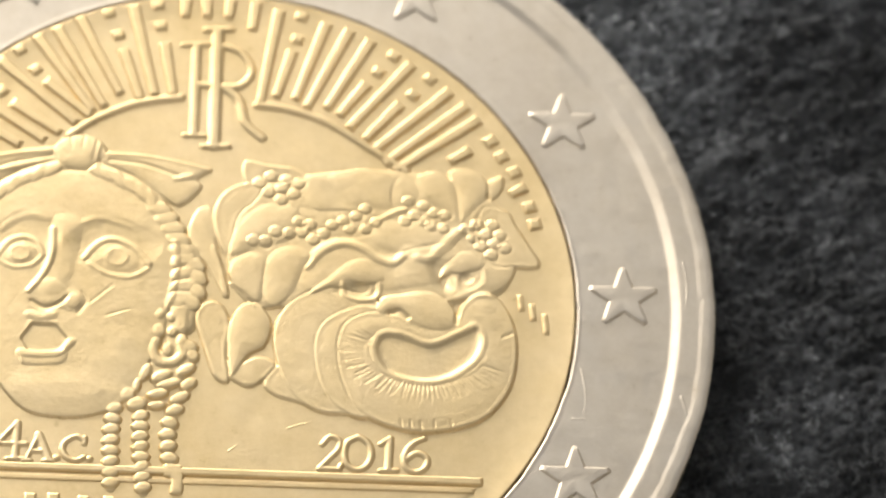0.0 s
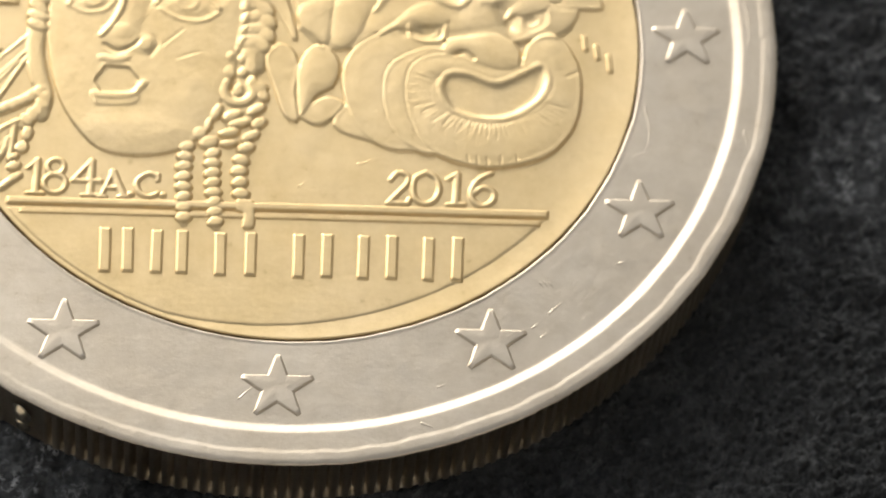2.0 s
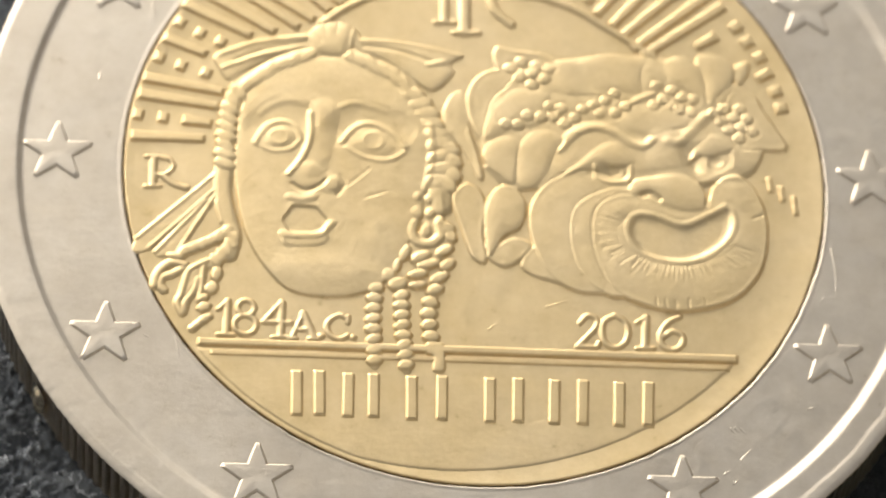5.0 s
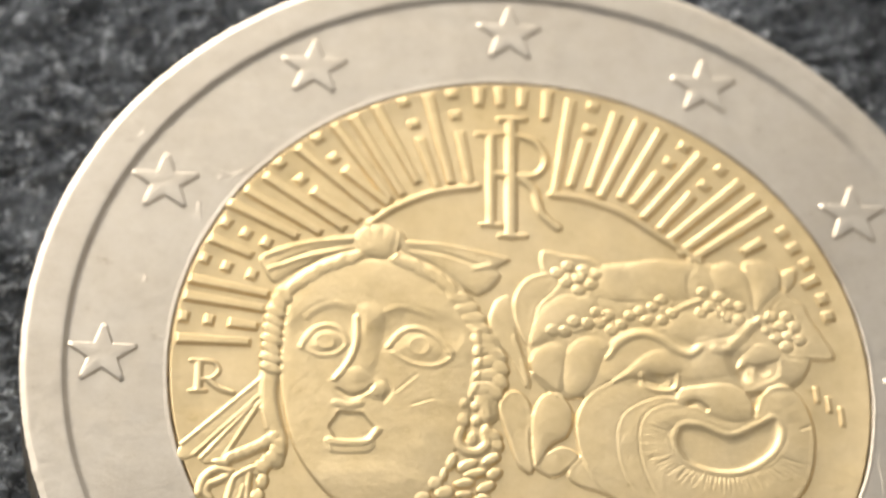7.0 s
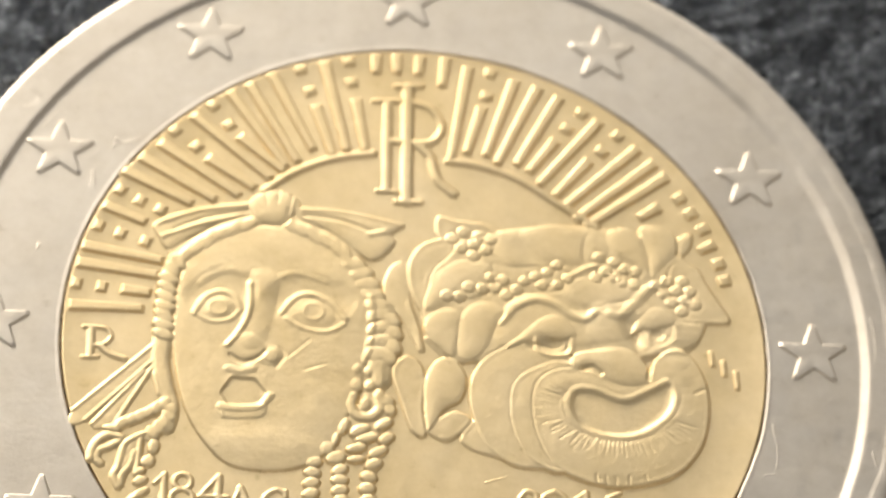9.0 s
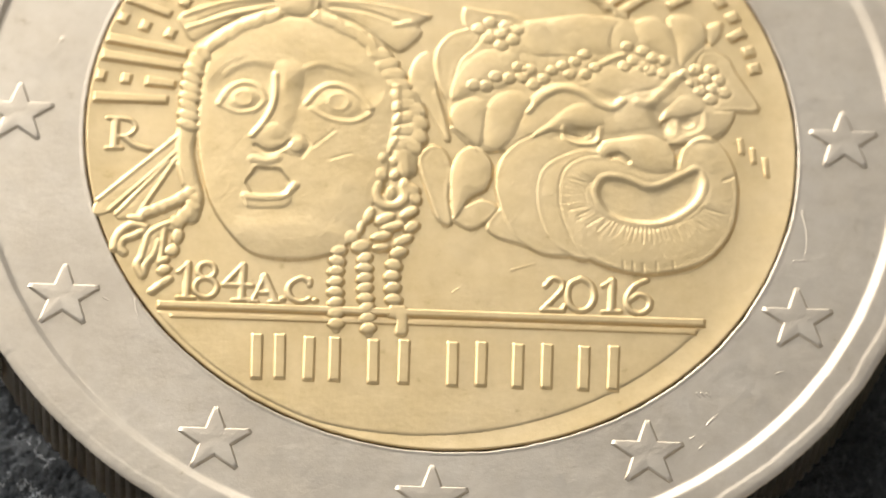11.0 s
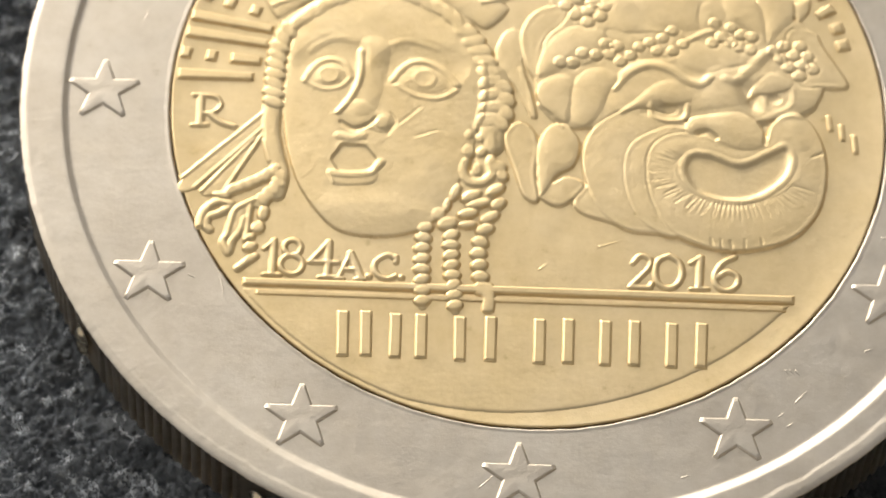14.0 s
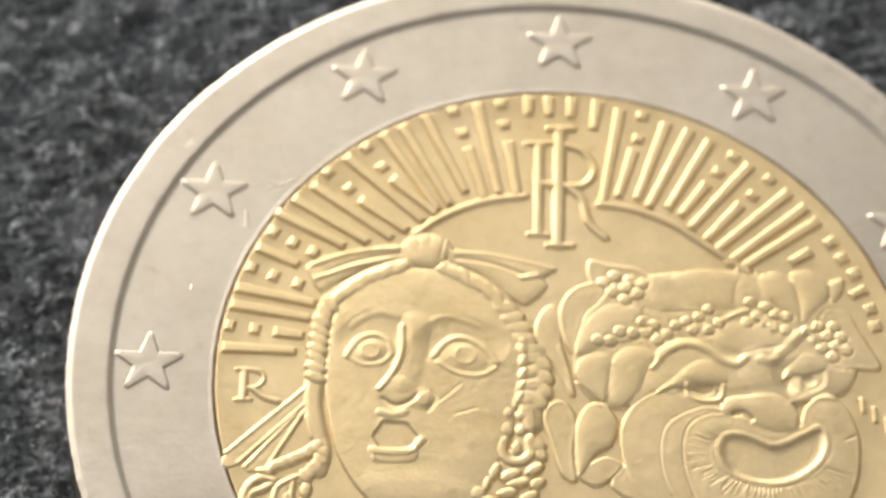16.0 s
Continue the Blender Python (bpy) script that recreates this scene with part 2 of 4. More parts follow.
class Relief:
    """Struck relief, sculpted as heights in millimetres over a stretch of the coin's field."""

    def __init__(self, x0, y0, x1, y1, res):
        self.nx, self.ny = int((x1 - x0) / res) + 1, int((y1 - y0) / res) + 1
        self.x, self.y = x0 + np.arange(self.nx) * res, y0 + np.arange(self.ny) * res
        self.X, self.Y = np.meshgrid(self.x, self.y)
        self.H = np.zeros((self.ny, self.nx))
        self.res = res

    def window(self, pts, pad):
        p = np.array(pts)
        i0, i1 = np.searchsorted(self.x, (p[:, 0].min() - pad, p[:, 0].max() + pad))
        j0, j1 = np.searchsorted(self.y, (p[:, 1].min() - pad, p[:, 1].max() + pad))
        return np.s_[max(j0, 0):j1, max(i0, 0):i1]

    def form(self, pts, low, high, w, mode="over", lip=0.0, soft=False):
        """A rounded form inside an outline: from low at its edge up to high, w inside; lip: a raised border."""
        line = curve_points(pts, True)
        s = self.window(line, 0.1)
        X, Y, H = self.X[s], self.Y[s], self.H[s]
        d, _ = segment_distance(X, Y, line, True)
        t = np.clip(d / w, 0, 1)
        rise = t * t * (3 - 2 * t) if soft else np.sqrt(1 - (1 - t) ** 2)
        val = low + (high - low) * rise + lip * np.exp(-((d - 0.07) / 0.06) ** 2)
        m = inside(X, Y, line)
        if mode == "max":
            H[m] = np.maximum(H[m], val[m])
        elif mode == "add":
            H[m] += val[m]
        else:
            H[m] = val[m]

    def line(self, pts, w, h, end=1.0, mode="add", flat=0.0):
        """A ridge (or, with h below 0, a groove) along a smooth line; end: share of the width left at its end."""
        line = curve_points(pts)
        s = self.window(line, w)
        d, along = segment_distance(self.X[s], self.Y[s], line, False)
        ww = w * (1 + (end - 1) * along)
        q = np.clip((d / ww - flat) / (1 - flat), 0, 1)
        v = h * (1 - q * q) ** 1.0
        self.H[s] = np.maximum(self.H[s], v) if mode == "max" else self.H[s] + v

    def bead(self, x, y, rx, ry, turn, h, groove=0.05, base=None):
        """A rounded bead; with a base it lies beside its neighbours instead of piling up on them."""
        r = max(rx, ry) * 1.5
        s = self.window([(x - r, y - r), (x + r, y + r)], 0)
        c, n = math.cos(radians(turn)), math.sin(radians(turn))
        u, v = self.X[s] - x, self.Y[s] - y
        q = np.hypot((u * c + v * n) / rx, (v * c - u * n) / ry)
        if h > 0:
            q = np.clip((q - 0.3) / 0.7, 0, None)
        if base is not None:
            self.H[s] = np.where(q < 1, np.maximum(self.H[s], base + h * np.sqrt(np.clip(1 - q * q, 0, 1))), self.H[s])
            return
        self.H[s] += h * np.sqrt(np.clip(1 - q * q, 0, 1)) - groove * np.exp(-((q - 1.05) / 0.16) ** 2) * (self.H[s] > 0.03)

    def rope(self, pts, n, rx, ry, tilt, h, under=0.0):
        """Strands of a plait: slanting beads along a line."""
        line = curve_points(pts, steps=12)
        seg = np.r_[0, np.cumsum(np.hypot(*np.diff(line, axis=0).T))]
        if under:
            self.line(pts, rx * 0.85, under, mode="max", flat=0.5)
        for k in range(n):
            s = seg[-1] * (k + 0.5) / n
            x, y = np.interp(s, seg, line[:, 0]), np.interp(s, seg, line[:, 1])
            x2, y2 = np.interp(s + 0.05, seg, line[:, 0]), np.interp(s + 0.05, seg, line[:, 1])
            x1, y1 = np.interp(s - 0.05, seg, line[:, 0]), np.interp(s - 0.05, seg, line[:, 1])
            a = math.degrees(math.atan2(y2 - y1, x2 - x1))
            self.bead(x, y, rx, ry, a + tilt + 13 * math.sin(2.4 * k + n), h, 0.0, under * 0.6 + 0.05)

    def mesh(self, name, mat, blur=1, scale=1.0, wear=0.0, bend=1.0):
        H = np.maximum(self.H, 0) ** bend * scale
        for _ in range(blur):
            P = np.pad(H, 1, mode="edge")
            H = (P[:-2, 1:-1] + 2 * P[1:-1, 1:-1] + P[2:, 1:-1]) / 4
            P = np.pad(H, 1, mode="edge")
            H = (P[1:-1, :-2] + 2 * P[1:-1, 1:-1] + P[1:-1, 2:]) / 4
        if wear:
            H = H + wear * smooth_noise(H.shape, 1.1, self.nx, lo=0.02) * np.clip(H / 0.03, 0, 1)
        up = H > 0.006
        keep = up[:-1, :-1] | up[1:, :-1] | up[:-1, 1:] | up[1:, 1:]
        f = grid_faces(self.nx, self.ny, keep)
        used = np.unique(f)
        index = np.full(self.nx * self.ny, -1)
        index[used] = np.arange(len(used))
        Z = np.where(up, H, -0.004)
        v = np.stack([self.X.ravel()[used] * MM, self.Y.ravel()[used] * MM, ZF + Z.ravel()[used] * MM], -1)
        return mesh_of(name, v, index[f], mat)


# ---- slate board ----
def slate():
    n = 820
    core = np.linspace(-1, 1, n)
    axis = 23 * core + 230 * np.sign(core) * np.clip(np.abs(core) - 0.9, 0, 1) ** 2 / 0.1 ** 2
    X, Y = np.meshgrid(axis - 2, axis)
    flake = smooth_noise((n, n), 1.5, 3, (1.0, 0.5), 0.35, 0.008)
    terrace = np.floor(flake * 1.6) / 1.6 * 0.7 + flake * 0.3
    rough = smooth_noise((n, n), 0.6, 8, (1.0, 0.6), 0.35, 0.03)
    grit = np.clip(smooth_noise((n, n), 0.2, 12, (1.0, 0.8), 0.45, 0.05) - 1.7, 0, 2)
    Z = 0.08 * terrace + 0.05 * rough + 0.06 * grit
    R = np.hypot(X, Y)
    Z = np.clip(Z, -0.5, 0.22) - 0.06
    Z = np.where(R < 14.5, np.minimum(Z, np.clip((R - 12.7) / 1.8, 0, 1) * 0.2), Z)
    v = np.stack([X.ravel(), Y.ravel(), Z.ravel()], -1) * MM
    lo, hi = axis[0], axis[-1]
    v = np.concatenate([v, np.array([(lo - 2, lo, -6), (hi - 2, lo, -6), (hi - 2, hi, -6), (lo - 2, hi, -6)]) * MM])
    f = [tuple(q) for q in grid_faces(n, n)]
    b = n * n
    edge = [list(range(n)), [n - 1 + k * n for k in range(n)], [b - 1 - k for k in range(n)], [b - n - k * n for k in range(n)]]
    for k, e in enumerate(edge):
        f.append(tuple(e[::-1]) + (b + k, b + (k + 1) % 4))
    f.append((b + 3, b + 2, b + 1, b))
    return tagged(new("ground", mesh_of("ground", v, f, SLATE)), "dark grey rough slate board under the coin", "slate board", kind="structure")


slate()


# ---- plain unseen walls and floor, added to block low sky and bounce light ----
def plaster():
    m, tree, b = material("plaster")
    n = noise_node(tree, 3.0, 6, 0.6)
    col = ramp_node(tree, n.outputs["Fac"], [(0.3, (0.31, 0.30, 0.28)), (0.7, (0.38, 0.365, 0.345))])
    tree.links.new(col.outputs["Color"], b.inputs["Base Color"])
    b.inputs["Roughness"].default_value = 0.9
    return m


PLASTER = plaster()


def slab(name, x0, y0, z0, x1, y1, z1, label, category):
    v = [(x, y, z) for z in (z0, z1) for x, y in ((x0, y0), (x1, y0), (x1, y1), (x0, y1))]
    f = [(3, 2, 1, 0), (4, 5, 6, 7), (0, 1, 5, 4), (1, 2, 6, 5), (2, 3, 7, 6), (3, 0, 4, 7)]
    tagged(new(name, mesh_of(name, v, f, PLASTER, smooth=False)), label, category, kind="structure")


slab("floor", -2.0, -1.2, -0.106, 1.6, 2.0, -0.006, "plain grey surface under the slate board", "floor")
# added out of view, on the sides away from the light, to shade reflections
slab("sky_block_south", -2.0, -1.3, -0.106, 1.7, -1.2, 2.4, "unseen plain grey plaster wall added to block sky and bounce light", "wall")
slab("sky_block_east", 1.6, -1.2, -0.106, 1.7, 2.0, 2.4, "unseen plain grey plaster wall added to block sky and bounce light", "wall")

# ---- the coin ----
coin = tagged(new("bimetallic_coin"), "worn bimetallic coin with gold centre and silver ring lying on slate", "coin")
R_CORE, CORE = 9.155, (0.23, -0.14)          # the pressed-in centre sits a little off the ring's middle
RING = (0.13, 0.06)


def ring_mesh():
    """Turned profile from the core's seam to the edge; each row: radius and height where the rim is sharp, then where it is worn and burred."""
    g = R_CORE
    prof = [(g + 0.02, -0.25, 0, 0), (g + 0.02, -0.03, 0, 0), (g + 0.06, 0.010, 0, 0), (g + 0.09, 0.012, 0, 0), (g + 0.14, 0.0, 0, 0), (g + 0.17, 0.0, 0, 0), (10.5, 0.0, 0, 0), (11.5, 0.0, 0.08, 0), (11.60, 0.0, 0.08, 0), (11.66, 0.001, 0.08, 0),
            (11.70, 0.012, 0.07, 0), (11.77, 0.080, 0.15, 0), (11.80, 0.098, 0.16, 0), (11.84, 0.103, 0.16, 0), (11.90, 0.104, 0.14, 0), (12.2, 0.105, 0, 0), (12.64, 0.105, -0.26, 0), (12.68, 0.105, -0.26, 0),
            (12.72, 0.103, -0.25, 0.004), (12.75, 0.096, -0.23, 0.026), (12.77, 0.086, -0.20, 0.039), (12.80, 0.068, -0.10, 0.057), (12.835, 0.046, 0.0, 0.075), (12.862, 0.036, 0.0, 0.067), (12.876, 0.03, 0.0, 0.048), (12.88, 0.024, 0.0, 0.026), (12.878, 0.016, 0, 0.004), (12.86, -0.01, 0, 0)]
    n = 1100
    rng = np.random.default_rng(5)
    rag = np.interp(np.arange(n), np.arange(0, n + 1, 5), rng.standard_normal(n // 5 + 1)) + 1.2 * np.interp(np.arange(n), np.arange(0, n + 1, 22), rng.standard_normal(n // 22 + 1))
    fine = rng.standard_normal(n)

    def wobble(k, a, r, z):
        worn = np.clip(0.62 + 0.75 * np.cos(a - radians(-35)), 0, 1)
        worn = worn * worn * (3 - 2 * worn)
        r, z = r + prof[k][2] * worn, z + prof[k][3] * worn
        if 16 <= k <= 20:
            r = r + (0.013 * rag + 0.005 * fine) * (0.5 + 0.65 * worn)
            z = z + 0.0015 * fine * (0.2 + worn)
        elif k >= 21:
            r = r + 0.005 * rag + 0.004 * fine
        elif k <= 3:
            r = r + 0.006 * rag + 0.003 * fine
        elif 8 <= k <= 14:
            r = r + 0.003 * rag
        return r, np.where(z > 0.015, 0.015 + (z - 0.015) * 0.75, z), CORE if k <= 5 else RING

    v, f = lathe([p[:2] for p in prof], n, wobble)
    v[:, 2] += ZF
    return mesh_of("ring", v, f, SILVER)


ring = part("ring", ring_mesh(), coin, "pale silver cupronickel outer ring with raised rim")


def edge_mesh():
    reeds, per = 250, 10
    n = reeds * per
    a = np.arange(n)
    groove = np.interp(a % per, (0, 1, 2, 3, 4, 8, 10), (0.55, 1.0, 1.0, 0.55, 0.0, 0.0, 0.55))
    theta = a / n * 2 * np.pi
    for c in (-119.9, -148.3):
        groove = np.where(np.abs((theta - radians(c) + np.pi) % (2 * np.pi) - np.pi) < radians(2.6), 0.3, groove)
    prof = [(12.865, 1.96), (12.862, 1.95), (12.86, 1.94), (12.86, 1.2), (12.86, 0.6), (12.86, 0.06), (12.80, 0.03), (12.6, -0.06)]

    def wobble(k, t, r, z):
        return (r - 0.24 * groove if 2 <= k <= 5 else r), z, RING

    v, f = lathe(prof, n, wobble)
    return mesh_of("reeded_edge", v, f, TARNISHED)


edge = part("reeded_edge", edge_mesh(), coin, "finely reeded silver edge")
for c in (-119.9, -148.3):                 # worn raised marks between the reeds
    for dz, wd in ((0.65, 0.16), (1.15, 0.2)):
        r = Relief(-0.4, -0.4, 0.4, 0.4, 0.04)
        r.bead(0, 0, 0.32, wd, 20, 0.16, 0)
        me = r.mesh("edge_mark", POLISHED)
        ob = part("edge_mark", me, edge)
        ob.matrix_basis = Matrix.Translation((RING[0] * MM, RING[1] * MM, 0)) @ Matrix.Rotation(radians(c), 4, "Z") @ Matrix.Translation((12.86 * MM, 0, dz * MM)) @ Matrix.Rotation(radians(90), 4, "Y") @ Matrix.Translation((0, 0, -ZF))


def core_mesh():
    prof = [(0.02, 0.0), (3.0, 0.0), (6.0, 0.0), (8.0, 0.0), (R_CORE - 0.1, 0.0), (R_CORE - 0.07, 0.004), (R_CORE - 0.045, 0.004), (R_CORE - 0.03, -0.004), (R_CORE - 0.02, -0.02), (R_CORE - 0.015, -0.05), (R_CORE - 0.01, -0.3)]
    v, f = lathe(prof, 480)
    v[:, 0] += CORE[0] * MM
    v[:, 1] += CORE[1] * MM
    v[:, 2] += ZF
    return mesh_of("core", v, list(map(tuple, f)) + [tuple(range(480))], GOLD)


core = part("core", core_mesh(), coin, "yellow nickel brass centre with struck relief")


# five-pointed stars of the ring
def star_mesh():
    """A flat-topped star with narrow rounded bevels and blunt points."""
    v, n = [], 15
    for r_out, r_in, z in ((1.04, 0.49, -0.008), (1.0, 0.465, 0.022), (0.945, 0.43, 0.046), (0.87, 0.395, 0.057), (0.40, 0.18, 0.062)):
        for k in range(5):
            for turn, r in ((-3.6, r_out), (3.6, r_out), (36, r_in)):
                a = radians(90 + 72 * k + turn)
                v.append((0.915 * r * math.cos(a) * MM, 0.915 * r * math.sin(a) * MM, z * MM))
    f = [(s * n + k, s * n + (k + 1) % n, (s + 1) * n + (k + 1) % n, (s + 1) * n + k) for s in range(4) for k in range(n)]
    f.append(tuple(range(4 * n, 5 * n)))
    return mesh_of("star", v, f, SILVER, smooth=False)


STAR = star_mesh()
for k in range(12):
    s = part("star", STAR, ring)
    a = radians(90 - 30 * k)
    s.location = (10.638 * math.cos(a) * MM, 10.638 * math.sin(a) * MM, ZF)


# rays of the theatre steps: tapered bars with rounded tops
def bar_mesh(name, length, w0, w1, h=0.072):
    v, f = [], []
    for x, s, z in ((0.0, 1.0, -0.01), (0.045, 0.96, 0.66 * h), (0.1, 0.92, h), (length - 0.1, 0.92, h), (length - 0.045, 0.96, 0.66 * h), (length, 1.0, -0.01)):
        w = (w0 + (w1 - w0) * x / length) / 2
        for y, zz in ((-w, -0.01), (-w + min(0.035, w * 0.3), z * 0.66), (-w + min(0.085, w * 0.6), z), (w - min(0.085, w * 0.6), z), (w - min(0.035, w * 0.3), z * 0.66), (w, -0.01)):
            v.append((x * MM, y * s * MM, zz * MM))
    for k in range(5):
        for j in range(5):
            f.append((k * 6 + j, (k + 1) * 6 + j, (k + 1) * 6 + j + 1, k * 6 + j + 1))
    return mesh_of(name, v, f, GOLD, smooth=False)


def bar(name, a, b, w0, w1, h=0.072, parent=None):
    """A bar from a to b, in millimetres on the field."""
    L = math.hypot(b[0] - a[0], b[1] - a[1])
    ob = part(name, bar_mesh(name, L, w0, w1, h), parent or core)
    ob.matrix_basis = Matrix.Translation((a[0] * MM, a[1] * MM, ZF)) @ Matrix.Rotation(math.atan2(b[1] - a[1], b[0] - a[0]), 4, "Z")
    return ob


def rays(pairs):
    for a, b in pairs:
        bar("ray", a, b, 0.385, 0.30, 0.078)


def blocks(places, size=0.34):
    """Short blocks of a broken ray, pointing to the middle."""
    for p in places:
        L = math.hypot(p[0] - 0.2, p[1])
        u = ((p[0] - 0.2) / L, p[1] / L)
        bar("ray_block", (p[0] + u[0] * size / 2, p[1] + u[1] * size / 2), (p[0] - u[0] * size / 2, p[1] - u[1] * size / 2), 0.40, 0.38, 0.07)


rays([((-8.81, 0.58), (-6.81, 0.55)), ((-7.48, 1.12), (-6.63, 1.02)), ((-8.65, 1.88), (-6.46, 1.56)), ((-8.54, 2.41), (-6.36, 2.00)), ((-8.03, 3.69), (-6.83, 3.16))])
rays([((-7.55, 4.80), (-5.65, 3.80)), ((-7.13, 5.26), (-5.03, 3.94)), ((-6.62, 5.71), (-4.40, 4.11)), ((-5.35, 5.31), (-4.01, 4.36)), ((-5.76, 6.65), (-3.60, 4.68))])
rays([((-4.51, 6.04), (-3.23, 4.91)), ((-4.80, 7.47), (-3.20, 5.06)), ((-4.28, 7.75), (-2.90, 5.22)), ((-3.68, 8.12), (-2.49, 5.63)), ((-2.48, 7.14), (-1.96, 5.48))])
rays([((-2.25, 8.57), (-1.60, 5.64)), ((-1.39, 7.40), (-1.11, 5.67)), ((1.66, 8.62), (1.16, 5.54)), ((2.03, 7.32), (1.57, 5.73)), ((2.93, 8.25), (2.08, 5.68))])
rays([((3.57, 8.07), (2.38, 5.45)), ((4.14, 7.76), (2.90, 5.44)), ((4.03, 6.37), (3.23, 5.24)), ((5.22, 7.04), (3.49, 4.86)), ((4.92, 5.76), (3.90, 4.52))])
rays([((6.24, 6.22), (4.13, 4.18)), ((6.68, 5.78), (4.42, 3.81)), ((7.00, 5.36), (4.69, 3.60)), ((-0.84, 8.87), (-0.85, 8.20)), ((-0.29, 8.90), (-0.27, 8.22))])
rays([((0.36, 8.89), (0.29, 8.20)), ((1.04, 8.86), (0.93, 7.85)), ((6.76, 4.38), (6.14, 3.96)), ((8.20, 3.31), (7.72, 3.01))])
blocks([(-8.60, 1.23), (-7.94, 1.16), (-8.10, 3.02), (-7.52, 2.80), (-6.86, 2.59), (-7.57, 4.15), (-7.04, 3.84), (-6.50, 3.59), (-6.20, 6.09), (-5.62, 5.61), (-5.20, 6.94), (-4.76, 6.34)])
blocks([(-2.89, 8.24), (-2.62, 7.55), (-1.59, 8.57), (-1.50, 7.90), (2.25, 8.40), (2.14, 7.65), (4.72, 7.24), (4.30, 6.71), (5.68, 6.56), (5.22, 6.03)])
blocks([(7.27, 4.66), (7.55, 4.19), (7.87, 3.72), (8.25, 2.66), (8.38, 2.14)], 0.4)


def field_relief(name, lines, w, h, res=0.022, parent=None, flat=0.3, label=""):
    """Raised lines on the field as one mesh; each line is its points, or its points and a width of its own."""
    pts = np.concatenate([np.array(q[0] if isinstance(q, tuple) else q) for q in lines])
    x0, y0 = pts.min(0) - 0.35
    x1, y1 = pts.max(0) + 0.35
    r = Relief(x0, y0, x1, y1, res)
    for q in lines:
        p, ww = q if isinstance(q, tuple) else (q, w)
        r.line(p, ww, h, mode="max", flat=flat)
    return part(name, r.mesh(name, GOLD), parent or core, label)


# the arcs that close the rays, and the double line of the stage
field_relief("arc", [[(-3.79, 4.32), (-3.11, 4.88), (-2.05, 5.41), (-0.92, 5.65)]], 0.13, 0.08)
field_relief("arc", [[(1.10, 5.51), (1.89, 5.42), (2.95, 5.05), (3.99, 4.35), (5.03, 3.62)]], 0.13, 0.08)
bar("stage_line", (-6.92, -5.47), (6.88, -5.50), 0.28, 0.30, 0.075)
bar("stage_line", (-6.60, -5.77), (6.66, -5.77), 0.19, 0.20, 0.06)



def exergue():
    """The low raised ground under the stage, bounded by an arc a little off the coin's middle."""
    r = Relief(-7.2, -9.2, 7.2, -5.3, 0.03)
    d = 9.69 - np.hypot(r.X + 0.477, r.Y - 0.76)
    d = np.minimum(d, R_CORE - 0.12 - np.hypot(r.X - CORE[0], r.Y - CORE[1]))
    r.H = np.clip(d / 0.07, 0, 1) * np.clip((-5.6 - r.Y) / 0.1, 0, 1) * 0.017
    return r.mesh("exergue_ground", GOLD, 1)


part("exergue_ground", exergue(), core)

# ---- letters and figures, one mesh each ----
def loop(c, rx, ry):
    return [(c[0] + rx * math.cos(t * math.pi / 7), c[1] + ry * math.sin(t * math.pi / 7)) for t in range(15)]


LH = 0.055
field_relief("monogram_stem", [([(0.02, 7.80), (-0.03, 4.19)], 0.19), [(-0.30, 7.84), (0.38, 7.88)], [(-0.31, 4.15), (0.35, 4.17)]], 0.1, 0.07)
field_relief("monogram_letter", [([(-0.53, 7.29), (-0.56, 4.52)], 0.15), [(-0.91, 7.33), (-0.06, 7.39)], ([(0.02, 7.36), (0.63, 7.17), (0.94, 6.58), (0.65, 6.10), (-0.00, 6.05), (-0.54, 6.09)], 0.12), ([(0.26, 5.99), (0.62, 5.61), (0.79, 4.94), (1.23, 4.48)], 0.14), [(-0.82, 4.47), (-0.28, 4.48)]], 0.08, 0.06)
field_relief("letter", [([(-8.15, -0.11), (-8.15, -0.92)], 0.11), [(-8.34, -0.05), (-8.01, -0.05)], [(-8.10, -0.06), (-7.76, -0.10), (-7.64, -0.34), (-7.82, -0.56), (-8.09, -0.61)], ([(-7.91, -0.60), (-7.64, -0.84), (-7.28, -0.96)], 0.1), [(-8.35, -0.96), (-7.97, -0.94)]], 0.07, LH)
field_relief("figure", [[(-6.38, -4.52), (-6.12, -4.25)], ([(-6.15, -4.29), (-6.16, -5.23)], 0.11), [(-6.38, -5.25), (-5.96, -5.25)]], 0.072, LH)
field_relief("figure", [loop((-5.68, -4.46), 0.21, 0.22), loop((-5.69, -4.95), 0.28, 0.27)], 0.082, LH)
field_relief("figure", [[(-4.79, -4.27), (-5.24, -4.85)], [(-5.24, -4.85), (-4.54, -4.85)], ([(-4.77, -4.27), (-4.79, -5.25)], 0.11), [(-4.99, -5.28), (-4.57, -5.26)]], 0.078, LH)
field_relief("letter", [[(-4.23, -4.58), (-4.51, -5.27)], ([(-4.23, -4.58), (-3.96, -5.25)], 0.12), [(-4.40, -5.04), (-4.06, -5.03)], [(-4.61, -5.31), (-4.40, -5.30)], [(-4.09, -5.31), (-3.86, -5.30)]], 0.07, LH)
field_relief("dot", [[(-3.78, -5.21), (-3.76, -5.21)]], 0.1, LH)
field_relief("letter", [[(-3.09, -4.70), (-3.29, -4.58), (-3.54, -4.72), (-3.63, -4.92), (-3.54, -5.16), (-3.31, -5.27), (-3.09, -5.17)], [(-3.09, -4.62), (-3.09, -4.78)]], 0.082, LH)
field_relief("dot", [[(-2.96, -5.21), (-2.95, -5.21)]], 0.1, LH)
